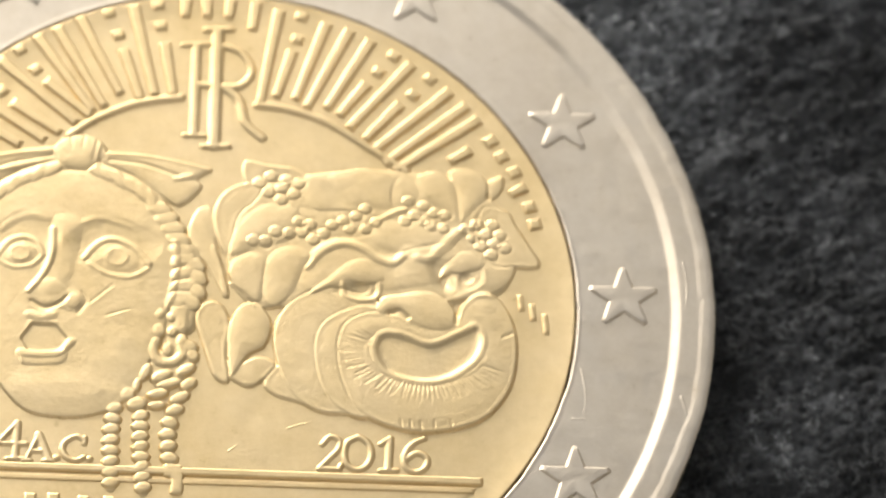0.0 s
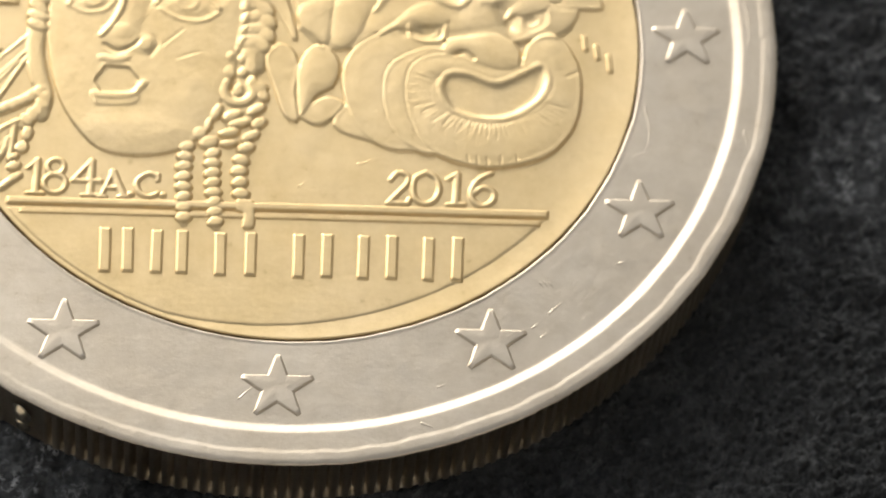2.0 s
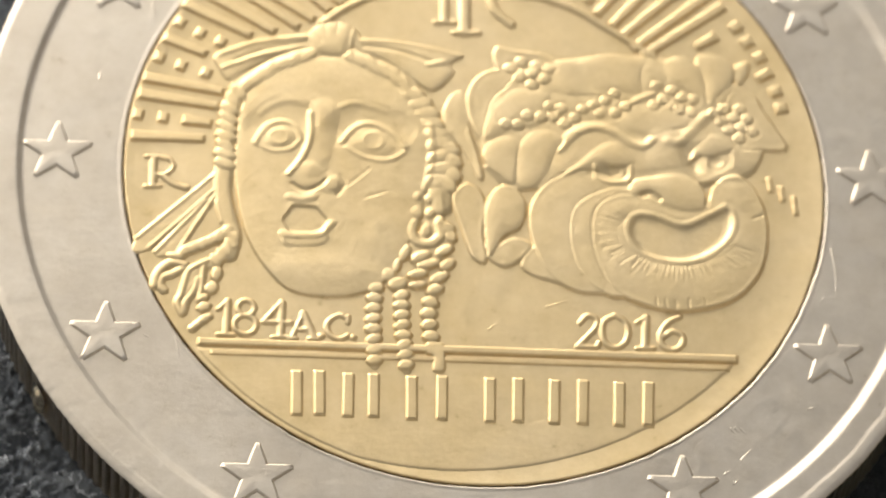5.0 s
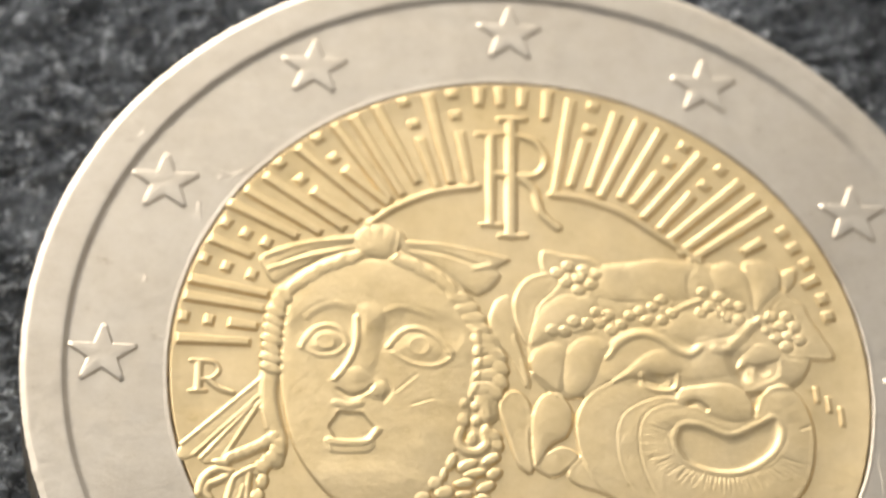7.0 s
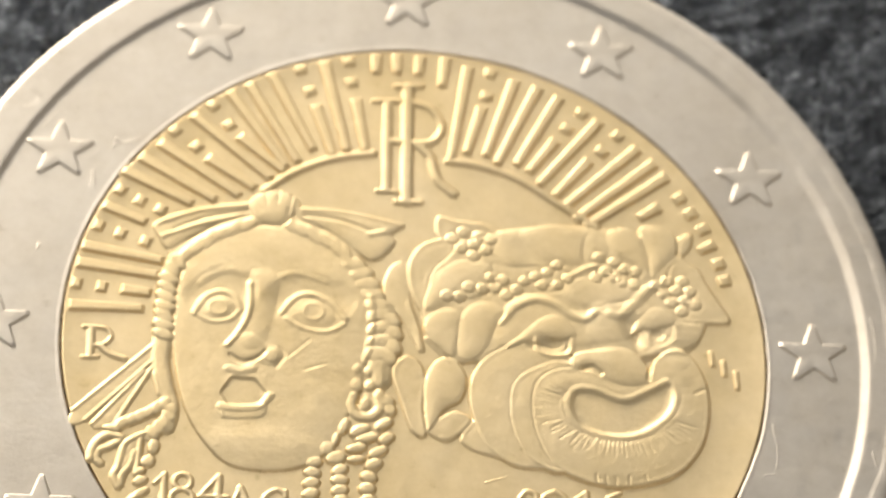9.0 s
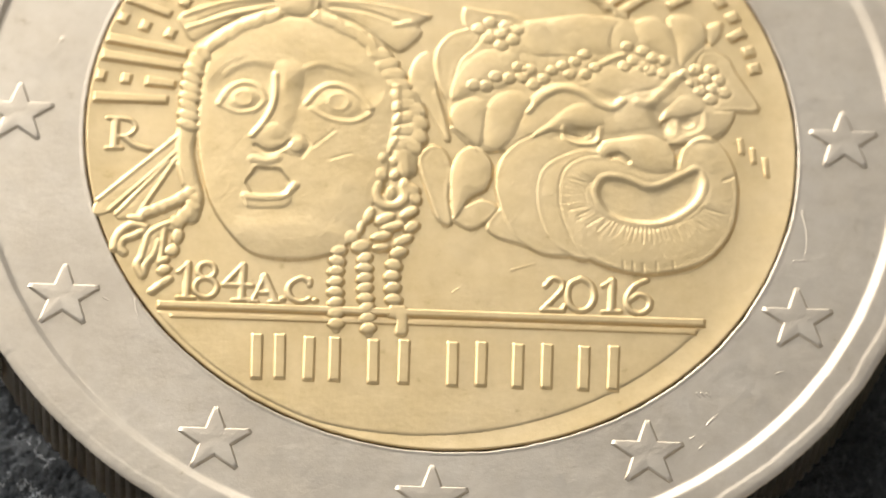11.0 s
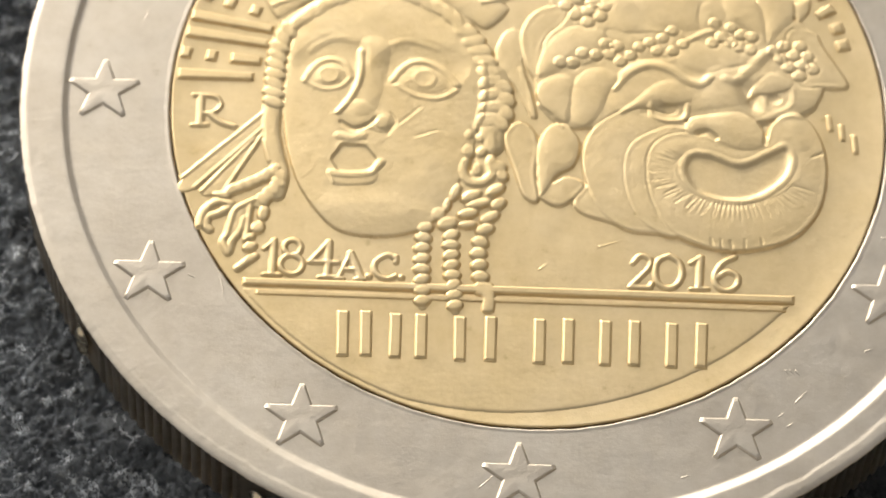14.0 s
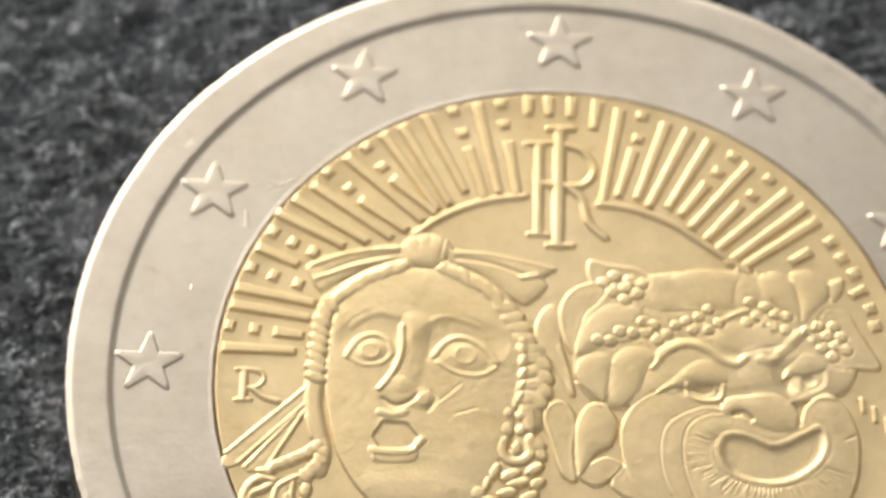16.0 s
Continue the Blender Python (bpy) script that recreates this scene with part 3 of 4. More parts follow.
field_relief("figure", [[(2.84, -4.58), (3.03, -4.36), (3.26, -4.45), (3.25, -4.68), (3.00, -4.99), (2.76, -5.27)], [(2.76, -5.27), (3.26, -5.27)], [(3.26, -5.27), (3.31, -5.14)]], 0.082, LH)
field_relief("figure", [[(3.75, -4.33), (3.47, -4.50), (3.39, -4.84), (3.48, -5.15), (3.72, -5.27), (3.97, -5.12), (4.07, -4.82), (3.99, -4.50), (3.75, -4.33)]], 0.088, LH)
field_relief("figure", [[(4.30, -4.52), (4.54, -4.34)], ([(4.54, -4.36), (4.49, -5.23)], 0.11), [(4.28, -5.27), (4.71, -5.25)]], 0.072, LH)
field_relief("figure", [[(5.41, -4.31), (5.10, -4.49), (4.89, -4.85), (4.94, -5.16), (5.19, -5.29), (5.44, -5.12), (5.45, -4.86), (5.21, -4.74), (4.95, -4.92)]], 0.088, LH)

# a name under the stage and the maker's initials: plain bars of their size
bar("name_bar", (-4.37, -6.18), (-4.36, -7.54), 0.38, 0.38, 0.07)
bar("name_bar", (-3.80, -6.16), (-3.79, -7.52), 0.38, 0.38, 0.07)
bar("name_bar", (-3.06, -6.21), (-3.08, -7.54), 0.38, 0.38, 0.07)
bar("name_bar", (-2.43, -6.20), (-2.44, -7.53), 0.38, 0.38, 0.07)
bar("name_bar", (-1.47, -6.24), (-1.48, -7.57), 0.38, 0.38, 0.07)
bar("name_bar", (-0.70, -6.21), (-0.73, -7.55), 0.38, 0.38, 0.07)
bar("name_bar", (0.51, -6.23), (0.48, -7.58), 0.38, 0.38, 0.07)
bar("name_bar", (1.23, -6.20), (1.19, -7.55), 0.38, 0.38, 0.07)
bar("name_bar", (2.15, -6.22), (2.10, -7.57), 0.38, 0.38, 0.07)
bar("name_bar", (2.87, -6.20), (2.82, -7.55), 0.38, 0.38, 0.07)
bar("name_bar", (3.80, -6.23), (3.74, -7.57), 0.38, 0.38, 0.07)
bar("name_bar", (4.54, -6.20), (4.47, -7.54), 0.38, 0.38, 0.07)
bar("initial_bar", (7.92, 0.02), (7.97, -0.53), 0.2, 0.2, 0.05)
bar("initial_bar", (8.23, -0.24), (8.27, -0.80), 0.2, 0.2, 0.05)
bar("initial_bar", (8.55, -0.54), (8.59, -1.19), 0.2, 0.2, 0.05)


# ---- tragic mask: one struck relief with its headband, plaits and ribbons ----
def tragic_mask():
    r = Relief(-9.0, -6.62, 0.1, 4.45, 0.02)
    # loose ribbon ends beside the face
    for a, b in (((-6.51, -0.49), (-8.50, -2.51)), ((-6.39, -0.80), (-8.20, -2.79)), ((-6.77, -1.32), (-8.00, -2.89)), ((-6.57, -1.21), (-7.40, -2.77))):
        r.line([a, b], 0.085, 0.09, 1.0, "max")
    r.form([(-6.51, -0.49), (-6.39, -0.80), (-8.18, -2.83), (-8.50, -2.51)], 0.035, 0.055, 0.2, "max")
    r.form([(-6.77, -1.32), (-6.57, -1.21), (-7.37, -2.77), (-8.00, -2.93)], 0.03, 0.05, 0.2, "max")
    # hair mass behind the plaits
    r.form([(-6.05, 2.02), (-5.24, 2.86), (-3.61, 3.46), (-2.26, 3.17), (-1.23, 2.23), (-0.65, 1.36), (-0.22, 0.51), (-0.39, -0.71), (-0.69, -1.58), (-0.42, -2.41), (-1.16, -3.28), (-1.58, -2.46), (-1.41, -1.26)], 0.03, 0.10, 0.3, "max")
    # face
    r.form([(-5.85, 1.77), (-5.29, 2.63), (-4.43, 3.05), (-3.61, 3.19), (-2.78, 3.02), (-1.83, 2.34), (-1.21, 1.55), (-1.02, 0.48), (-1.08, -0.74), (-1.30, -1.80), (-1.73, -2.80), (-2.19, -3.61), (-2.89, -3.98), (-3.74, -4.08), (-4.56, -3.92), (-5.15, -3.34), (-5.59, -2.60), (-5.86, -1.77), (-6.04, -0.58), (-6.01, 0.80)], 0.14, 0.27, 1.3)
    r.form([(-5.18, -3.26), (-4.97, -2.83), (-4.32, -2.66), (-3.46, -2.66), (-2.66, -2.84), (-2.30, -3.32), (-2.82, -3.88), (-3.74, -4.03), (-4.56, -3.88)], 0.0, 0.06, 0.55, "add", soft=True)
    # brows, eye hollows
    r.line([(-5.37, 0.97), (-4.93, 1.37), (-4.34, 1.29)], 0.5, -0.10)
    r.line([(-3.31, 0.94), (-2.72, 1.32), (-1.83, 1.01)], 0.55, -0.10)
    r.line([(-5.41, 1.38), (-5.05, 1.68), (-4.64, 1.79), (-4.32, 1.71)], 0.11, 0.035)
    r.line([(-3.31, 1.65), (-2.94, 1.77), (-2.49, 1.68), (-2.15, 1.55)], 0.10, 0.035)
    # eyes
    r.bead(*(-4.95, 0.67), 0.46, 0.36, 0, 0.06, 0.0)
    r.bead(*(-2.49, 0.62), 0.62, 0.40, -14, 0.06, 0.0)
    r.line([(-5.54, 0.47), (-5.28, 0.94), (-4.87, 1.13), (-4.52, 0.99), (-4.34, 0.62)], 0.10, 0.10)
    r.line([(-5.50, 0.42), (-5.06, 0.22), (-4.63, 0.29), (-4.40, 0.52)], 0.08, 0.065)
    r.line([(-3.28, 0.57), (-2.93, 1.03), (-2.48, 1.15), (-1.98, 0.89), (-1.62, 0.46)], 0.10, 0.11)
    r.line([(-3.16, 0.39), (-2.65, 0.10), (-2.06, 0.05), (-1.65, 0.30)], 0.08, 0.07)
    for x, y, q in ((*(-4.92, 0.65), 0.29), (*(-2.46, 0.63), 0.33)):
        r.bead(x, y, q * 1.0, q * 0.95, 0, 0.06, 0.0)
        r.bead(x, y, q * 0.7, q * 0.65, 0, -0.07, 0.0)
    # nose
    r.line([(-3.75, 1.49), (-3.87, 0.63), (-4.04, -0.16)], 0.42, 0.10)
    r.line([(-4.11, 1.40), (-4.11, 0.67), (-4.28, 0.10), (-4.65, -0.46)], 0.10, 0.17)
    r.form([(-4.68, -0.53), (-4.54, -0.27), (-4.05, -0.08), (-3.61, -0.41), (-3.31, -0.48), (-3.28, -0.85), (-3.58, -1.03), (-3.97, -0.88), (-4.40, -0.83)], 0.0, 0.11, 0.35, "add")
    r.bead(*(-3.52, -0.73), 0.2, 0.22, 0, 0.06, 0.03)
    r.line([(-4.56, -0.77), (-4.24, -0.96), (-3.87, -0.81), (-3.69, -0.63)], 0.08, -0.12)
    r.line([(-3.31, -0.48), (-3.19, -0.71), (-3.38, -1.06)], 0.07, -0.06)
    # mouth
    r.form([(-4.53, -1.41), (-4.33, -1.40), (-3.95, -1.43), (-3.78, -1.61), (-3.63, -1.82), (-3.69, -2.02), (-3.78, -2.19), (-4.18, -2.23), (-4.58, -2.21), (-4.71, -2.03), (-4.80, -1.83), (-4.66, -1.60)], -0.06, -0.18, 0.1, "add")
    for p in (((-4.82, -1.85), (-4.56, -1.38)), ((-4.56, -1.38), (-3.92, -1.37)), ((-3.92, -1.37), (-3.55, -1.85))):
        r.line(list(p), 0.06, 0.025)
    r.line([(-4.62, -1.16), (-4.30, -1.22), (-4.01, -1.14)], 0.13, 0.09)
    r.line([(-4.79, -2.27), (-4.29, -2.30), (-3.82, -2.23), (-3.52, -1.92)], 0.12, 0.12)
    r.form([(-4.76, -2.33), (-4.03, -2.34), (-3.63, -2.19), (-3.69, -2.53), (-4.18, -2.62), (-4.70, -2.61)], 0.0, 0.06, 0.1, "add")
    r.line([(-4.79, -2.37), (-4.72, -2.56)], 0.06, 0.05)
    # nicks on the cheek
    r.line([(-3.09, -0.74), (-2.55, -0.21)], 0.04, -0.03)
    r.line([(-3.05, -0.81), (-2.49, -0.28)], 0.035, 0.025)
    r.line([(-2.67, -1.11), (-2.12, -0.90)], 0.04, -0.04)
    r.line([(-2.68, -1.18), (-2.15, -0.98)], 0.035, 0.02)
    # plaited hair round the brow
    r.rope([(-4.05, 3.28), (-4.80, 2.96), (-5.46, 2.51), (-5.90, 2.13)], 6, 0.36, 0.17, 18, 0.13, 0.14)
    r.rope([(-5.94, 2.11), (-6.20, 1.58), (-6.28, 0.88), (-6.31, 0.27), (-6.31, -0.35)], 9, 0.30, 0.17, 66, 0.13, 0.16)
    r.rope([(-3.25, 3.35), (-2.71, 3.09), (-2.04, 2.76), (-1.50, 2.28)], 6, 0.36, 0.18, -18, 0.13, 0.14)
    r.rope([(-1.50, 2.28), (-1.20, 1.83), (-0.94, 1.36), (-0.77, 0.75)], 5, 0.34, 0.22, 60, 0.13, 0.16)
    # tail of hair on the far side of the ribbon, and its three plaits
    r.line([(-6.31, -0.33), (-6.36, -0.94), (-6.24, -1.61), (-6.05, -2.37), (-6.13, -2.92)], 0.28, 0.16, 0.8, "max", 0.3)
    r.line([(-6.51, -1.39), (-6.36, -1.95)], 0.07, 0.08)
    r.rope([(-6.11, -2.17), (-6.56, -2.49), (-6.91, -2.68), (-7.36, -2.90)], 6, 0.22, 0.14, 28, 0.13, 0.09)
    r.rope([(-6.06, -2.29), (-6.10, -2.64), (-6.34, -2.94), (-6.54, -3.18)], 5, 0.23, 0.15, 60, 0.13, 0.1)
    r.form([(-6.74, -3.12), (-7.13, -3.38), (-7.28, -3.79), (-7.36, -4.20), (-7.05, -4.15), (-6.90, -3.66)], 0.05, 0.10, 0.15, "max")
    r.line([(-6.70, -3.13), (-7.13, -3.41), (-7.25, -3.79), (-7.33, -4.14), (-7.42, -4.35), (-7.29, -4.66)], 0.12, 0.17, mode="max")
    r.line([(-6.92, -3.66), (-7.01, -4.01), (-7.20, -4.31), (-7.26, -4.60)], 0.13, 0.14, mode="max")
    r.line([(-6.78, -3.30), (-6.82, -3.83), (-6.85, -4.27)], 0.11, 0.15, mode="max")
    for x, y, rx, ry, q in ((-6.44, -3.50, 0.15, 0.24, -10), (-6.56, -3.92, 0.17, 0.19, -30), (-6.74, -4.20, 0.13, 0.1, 20), (-6.74, -4.48, 0.2, 0.14, 25), (-6.72, -4.82, 0.16, 0.12, 30)):
        r.bead(x, y, rx, ry, q, 0.13, 0.0, 0.07)
    r.line([(-6.61, -4.74), (-6.83, -4.92), (-7.02, -5.10)], 0.13, 0.15, mode="max")
    r.bead(-7.50, -3.02, 0.24, 0.1, -8, 0.12, 0.0, 0.07)
    r.line([(-7.27, -3.26), (-7.60, -3.20), (-7.86, -3.40), (-7.98, -3.65), (-8.02, -3.89)], 0.14, 0.16, mode="max")
    r.line([(-7.30, -3.36), (-7.58, -3.55), (-7.81, -3.65), (-7.87, -3.88), (-7.77, -4.02)], 0.13, 0.14, mode="max")
    # great plait beside the face and its three tails
    r.line([(-0.71, 0.84), (-0.54, 0.15), (-0.65, -0.55), (-0.75, -1.24)], 0.42, 0.20, 0.9, "max", 0.3)
    for x, y, rx, ry, q in ((*(-0.77, 0.63), 0.30, 0.15, 30), (*(-0.45, 0.50), 0.26, 0.14, -30), (*(-0.73, 0.24), 0.32, 0.14, 25), (*(-0.37, 0.12), 0.24, 0.15, -40), (*(-0.70, -0.13), 0.30, 0.14, 15),
                            (*(-0.37, -0.30), 0.22, 0.15, -50), (*(-0.80, -0.52), 0.28, 0.16, 10), (*(-0.51, -0.65), 0.22, 0.16, -40), (*(-0.80, -0.93), 0.20, 0.2, 0)):
        r.bead(x, y, rx * 1.2, ry * 1.35, q, 0.13, 0.0, 0.15)
    r.line([(-0.97, 1.14), (-0.93, 0.30), (-1.03, -0.43), (-1.09, -0.77)], 0.12, 0.10)
    for x, y, rx, ry, q in ((-1.31, -1.01, 0.13, 0.17, -15), (-1.02, -1.10, 0.1, 0.14, 20), (-1.32, -1.48, 0.17, 0.22, 15), (-0.98, -1.50, 0.13, 0.16, -20), (-0.75, -1.19, 0.17, 0.4, 8), (-0.84, -0.59, 0.26, 0.24, 20),
                            (-0.57, -1.91, 0.26, 0.2, -20), (-0.45, -2.17, 0.16, 0.2, 20), (-0.72, -1.80, 0.15, 0.22, 0)):
        r.bead(x, y, rx, ry, q, 0.16, 0.0, 0.12)
    r.line([(-1.40, -1.80), (-1.46, -2.08), (-1.29, -2.38), (-0.94, -2.39), (-0.71, -2.15), (-0.72, -1.95)], 0.17, 0.27, mode="max", flat=0.2)
    r.bead(-1.09, -2.03, 0.14, 0.2, 0, 0.13, 0.0, 0.1)
    for x, y, rx, ry, q in ((-1.63, -2.71, 0.13, 0.27, -22), (-1.83, -3.08, 0.1, 0.2, -10), (-1.23, -2.81, 0.30, 0.15, 28), (-1.02, -3.02, 0.32, 0.13, 14), (-1.31, -3.32, 0.28, 0.14, 12), (-1.31, -3.64, 0.25, 0.12, 8),
                            (-0.60, -2.60, 0.27, 0.14, 32), (-0.54, -3.01, 0.24, 0.16, 38), (-0.76, -3.41, 0.29, 0.15, 30), (-0.87, -3.77, 0.26, 0.16, 22), (-2.06, -3.36, 0.2, 0.2, 30), (-1.82, -3.62, 0.27, 0.2, 18)):
        r.bead(x, y, rx, ry, q, 0.17, 0.0, 0.11)
    r.rope([(-2.36, -3.62), (-2.44, -4.30), (-2.44, -4.91), (-2.43, -5.53), (-2.41, -6.02)], 8, 0.16, 0.23, 10, 0.16, 0.08)
    r.rope([(-1.72, -3.82), (-1.72, -4.14), (-1.71, -4.76), (-1.66, -5.37), (-1.60, -6.12)], 8, 0.16, 0.23, 14, 0.16, 0.08)
    r.rope([(-0.93, -3.98), (-0.99, -4.15), (-1.03, -4.50), (-1.00, -4.89), (-0.96, -5.30)], 4, 0.17, 0.23, 6, 0.16, 0.08)
    r.form([(-1.10, -5.32), (-0.72, -5.30), (-0.62, -5.48), (-0.64, -6.10), (-0.94, -6.12), (-0.93, -5.72), (-1.10, -5.62)], 0.12, 0.22, 0.14, "max")
    # headband: knot and two bands
    r.form([(-6.61, 3.21), (-5.54, 3.69), (-4.05, 3.96), (-3.93, 3.58), (-4.80, 3.29), (-5.69, 2.75), (-6.21, 2.37), (-6.51, 2.72)], 0.06, 0.15, 0.3)
    r.line([(-6.52, 3.18), (-5.47, 3.62), (-4.02, 3.86)], 0.10, 0.08)
    r.line([(-6.42, 2.76), (-5.54, 3.15), (-4.51, 3.45)], 0.09, 0.06)
    r.line([(-6.13, 2.98), (-5.24, 3.41), (-4.05, 3.68)], 0.06, -0.05)
    r.form([(-2.97, 3.84), (-1.81, 3.81), (-0.77, 3.61), (-0.07, 3.43), (-0.42, 3.12), (-0.33, 2.83), (-0.84, 2.28), (-1.34, 2.54), (-2.12, 3.15), (-2.92, 3.51)], 0.06, 0.16, 0.3)
    r.line([(-2.89, 3.77), (-1.81, 3.75), (-0.91, 3.60), (-0.13, 3.41)], 0.08, 0.06)
    r.line([(-2.71, 3.59), (-1.81, 3.49), (-0.92, 3.17)], 0.07, -0.06)
    r.line([(-0.99, 3.09), (-0.59, 3.18)], 0.10, 0.07)
    r.form([(-4.20, 3.89), (-3.91, 4.23), (-3.39, 4.34), (-2.97, 4.16), (-2.83, 3.84), (-3.03, 3.50), (-3.31, 3.24), (-3.90, 3.32), (-4.14, 3.60)], 0.10, 0.30, 0.5)
    for p in (((-4.05, 3.96), (-3.83, 3.69)), ((-3.76, 4.20), (-3.70, 3.91)), ((-3.40, 4.29), (-3.43, 3.96)), ((-3.06, 4.15), (-3.15, 3.57)), ((-2.92, 3.98), (-3.00, 3.54))):
        r.line(list(p), 0.05, -0.05)
    return r.mesh("tragic_mask", GOLD, 1, 0.205, 0.0008, 0.66)


part("tragic_mask", tragic_mask(), core, "open-mouthed ancient theatre mask with plaits in gold relief")


# ---- comic mask with its wreath ----
def comic_mask():
    r = Relief(-0.9, -4.5, 8.6, 4.05, 0.02)
    # hanging bands and ground of the wreath
    r.form([(-0.64, 1.54), (-0.43, 2.15), (-0.13, 2.30), (0.08, 2.01), (0.09, 1.13), (0.43, -0.25), (0.28, -0.34), (-0.14, 0.51), (-0.50, 0.99)], 0.045, 0.075, 0.25)
    r.line([(0.03, 1.04), (0.25, 0.35), (0.33, -0.34)], 0.1, 0.03)
    r.form([(0.19, 2.10), (0.72, 3.02), (2.23, 3.35), (4.05, 3.61), (5.71, 3.50), (7.33, 2.75), (7.87, 1.71), (7.64, 0.29), (6.27, -0.28), (4.18, -0.36), (2.11, -0.61), (1.22, -0.65), (0.51, 0.19)], 0.08, 0.16, 0.5, "max")
    # leaves, one over the other
    leaf = lambda pts, low=0.10, high=0.2, w=0.45, lip=0.0: r.form(pts, low, high, w, "over", lip)
    leaf([(0.79, 3.74), (1.34, 3.66), (2.09, 3.57), (2.42, 3.23), (1.33, 3.01), (0.81, 3.09)], 0.05, 0.10, 0.2, 0.03)
    leaf([(0.01, 2.18), (0.33, 2.82), (0.90, 3.08), (1.28, 2.94), (1.08, 2.49), (0.67, 2.02), (0.48, 1.20), (0.35, 0.81), (0.09, 1.36)], 0.08, 0.13, 0.4, 0.025)
    leaf([(2.33, 3.27), (2.99, 3.30), (3.29, 2.63), (3.73, 2.36), (2.86, 2.11), (2.36, 2.55)], 0.12, 0.19)
    leaf([(2.96, 3.33), (3.76, 3.63), (4.53, 3.53), (4.81, 2.97), (4.64, 2.43), (3.88, 2.40), (3.27, 2.73)], 0.13, 0.21, 0.5)
    leaf([(4.62, 2.64), (4.67, 3.18), (4.92, 3.44), (5.28, 3.21), (5.34, 2.76), (4.91, 2.48)], 0.12, 0.18, 0.3)
    leaf([(5.29, 3.39), (5.72, 3.66), (6.19, 3.38), (6.36, 2.71), (6.41, 2.04), (5.96, 2.48), (5.46, 2.75)], 0.13, 0.24, 0.5)
    leaf([(6.15, 3.61), (6.63, 3.75), (7.10, 3.46), (7.13, 2.92), (6.74, 2.41), (6.41, 2.04), (6.36, 2.90)], 0.13, 0.23, 0.4)
    leaf([(7.16, 3.36), (7.56, 3.57), (7.54, 3.16), (7.25, 2.82)], 0.06, 0.12, 0.2)
    leaf([(6.98, 2.53), (7.65, 2.50), (7.89, 2.03), (8.19, 1.51), (8.47, 0.85), (7.81, 0.78), (7.22, 0.80), (6.78, 1.45)], 0.07, 0.13, 0.3, 0.03)
    leaf([(2.23, 2.37), (2.80, 2.28), (3.70, 2.32), (4.43, 2.01), (3.97, 1.55), (2.92, 1.47), (2.31, 1.75)], 0.12, 0.17, 0.4)
    leaf([(0.43, 0.84), (0.70, 1.85), (1.30, 2.40), (2.03, 2.36), (2.28, 1.92), (2.03, 1.36), (1.28, 1.12)], 0.14, 0.26, 0.6)
    leaf([(4.21, 2.00), (5.19, 2.04), (6.08, 1.90), (6.38, 1.86), (5.75, 1.24), (4.84, 1.06), (4.11, 1.35)], 0.14, 0.22, 0.5)
    # forehead
    leaf([(2.21, 0.08), (2.53, 0.80), (3.06, 1.30), (3.74, 1.40), (4.47, 1.01), (5.30, 1.29), (6.05, 1.42), (6.41, 1.03), (5.85, 0.23), (4.19, -0.10), (2.71, -0.25)], 0.14, 0.22, 0.5)
    # swelling cheeks and the trumpet of the mouth, from behind to front
    leaf([(1.35, -2.85), (1.71, -2.34), (2.35, -2.31), (2.75, -3.47), (2.03, -3.37), (1.53, -3.18)], 0.04, 0.10, 0.3, 0.02)
    leaf([(1.58, -1.83), (1.66, -1.06), (2.09, -0.41), (2.87, -0.04), (3.90, -0.20), (4.74, -1.03), (4.64, -3.41), (3.17, -3.73), (2.38, -3.48), (1.87, -2.83)], 0.10, 0.19, 0.7, 0.02)
    leaf([(2.60, -1.97), (2.77, -1.14), (3.37, -0.67), (4.03, -0.51), (4.90, -0.88), (4.96, -2.72), (4.04, -3.79), (3.25, -3.58), (2.79, -2.94)], 0.13, 0.24, 0.6, 0.03)
    leaf([(3.18, -1.91), (3.35, -1.12), (3.96, -0.72), (4.75, -0.77), (5.49, -1.04), (6.23, -0.84), (6.41, -0.41), (6.78, -0.09), (7.22, -0.07), (7.58, -0.48), (7.81, -1.26), (7.77, -2.28), (7.46, -3.14), (6.77, -3.83), (5.61, -4.17), (4.61, -4.07), (3.76, -3.64), (3.35, -2.87)], 0.15, 0.29, 0.8, 0.03)
    # funnel towards the lips
    r.form([(3.83, -1.75), (4.10, -1.09), (5.03, -1.16), (5.62, -1.34), (6.37, -0.97), (6.98, -0.81), (7.20, -1.45), (6.86, -2.32), (5.97, -2.94), (5.10, -3.06), (4.23, -2.67)], 0.0, -0.15, 0.55, "add", soft=True)
    cx, cy = (5.44, -1.90)
    for k in range(58):
        t = radians(150 + 215 * k / 57)
        x0, y0 = cx + 1.55 * math.cos(t), cy + 0.88 * math.sin(t)
        x1, y1 = cx + (1.95 + 0.12 * (k % 3)) * math.cos(t), cy + (1.30 + 0.1 * (k % 2)) * math.sin(t)
        if t < radians(345):
            r.line([(x0, y0), (x1, y1)], 0.036, -0.04, 0.4)
    # lips
    r.form([(4.19, -1.73), (4.38, -1.39), (4.87, -1.40), (5.60, -1.64), (6.36, -1.27), (6.78, -1.09), (6.92, -1.47), (6.67, -2.05), (5.99, -2.56), (5.26, -2.67), (4.54, -2.47), (4.26, -2.10)], 0.0, -0.05, 0.15, "add")
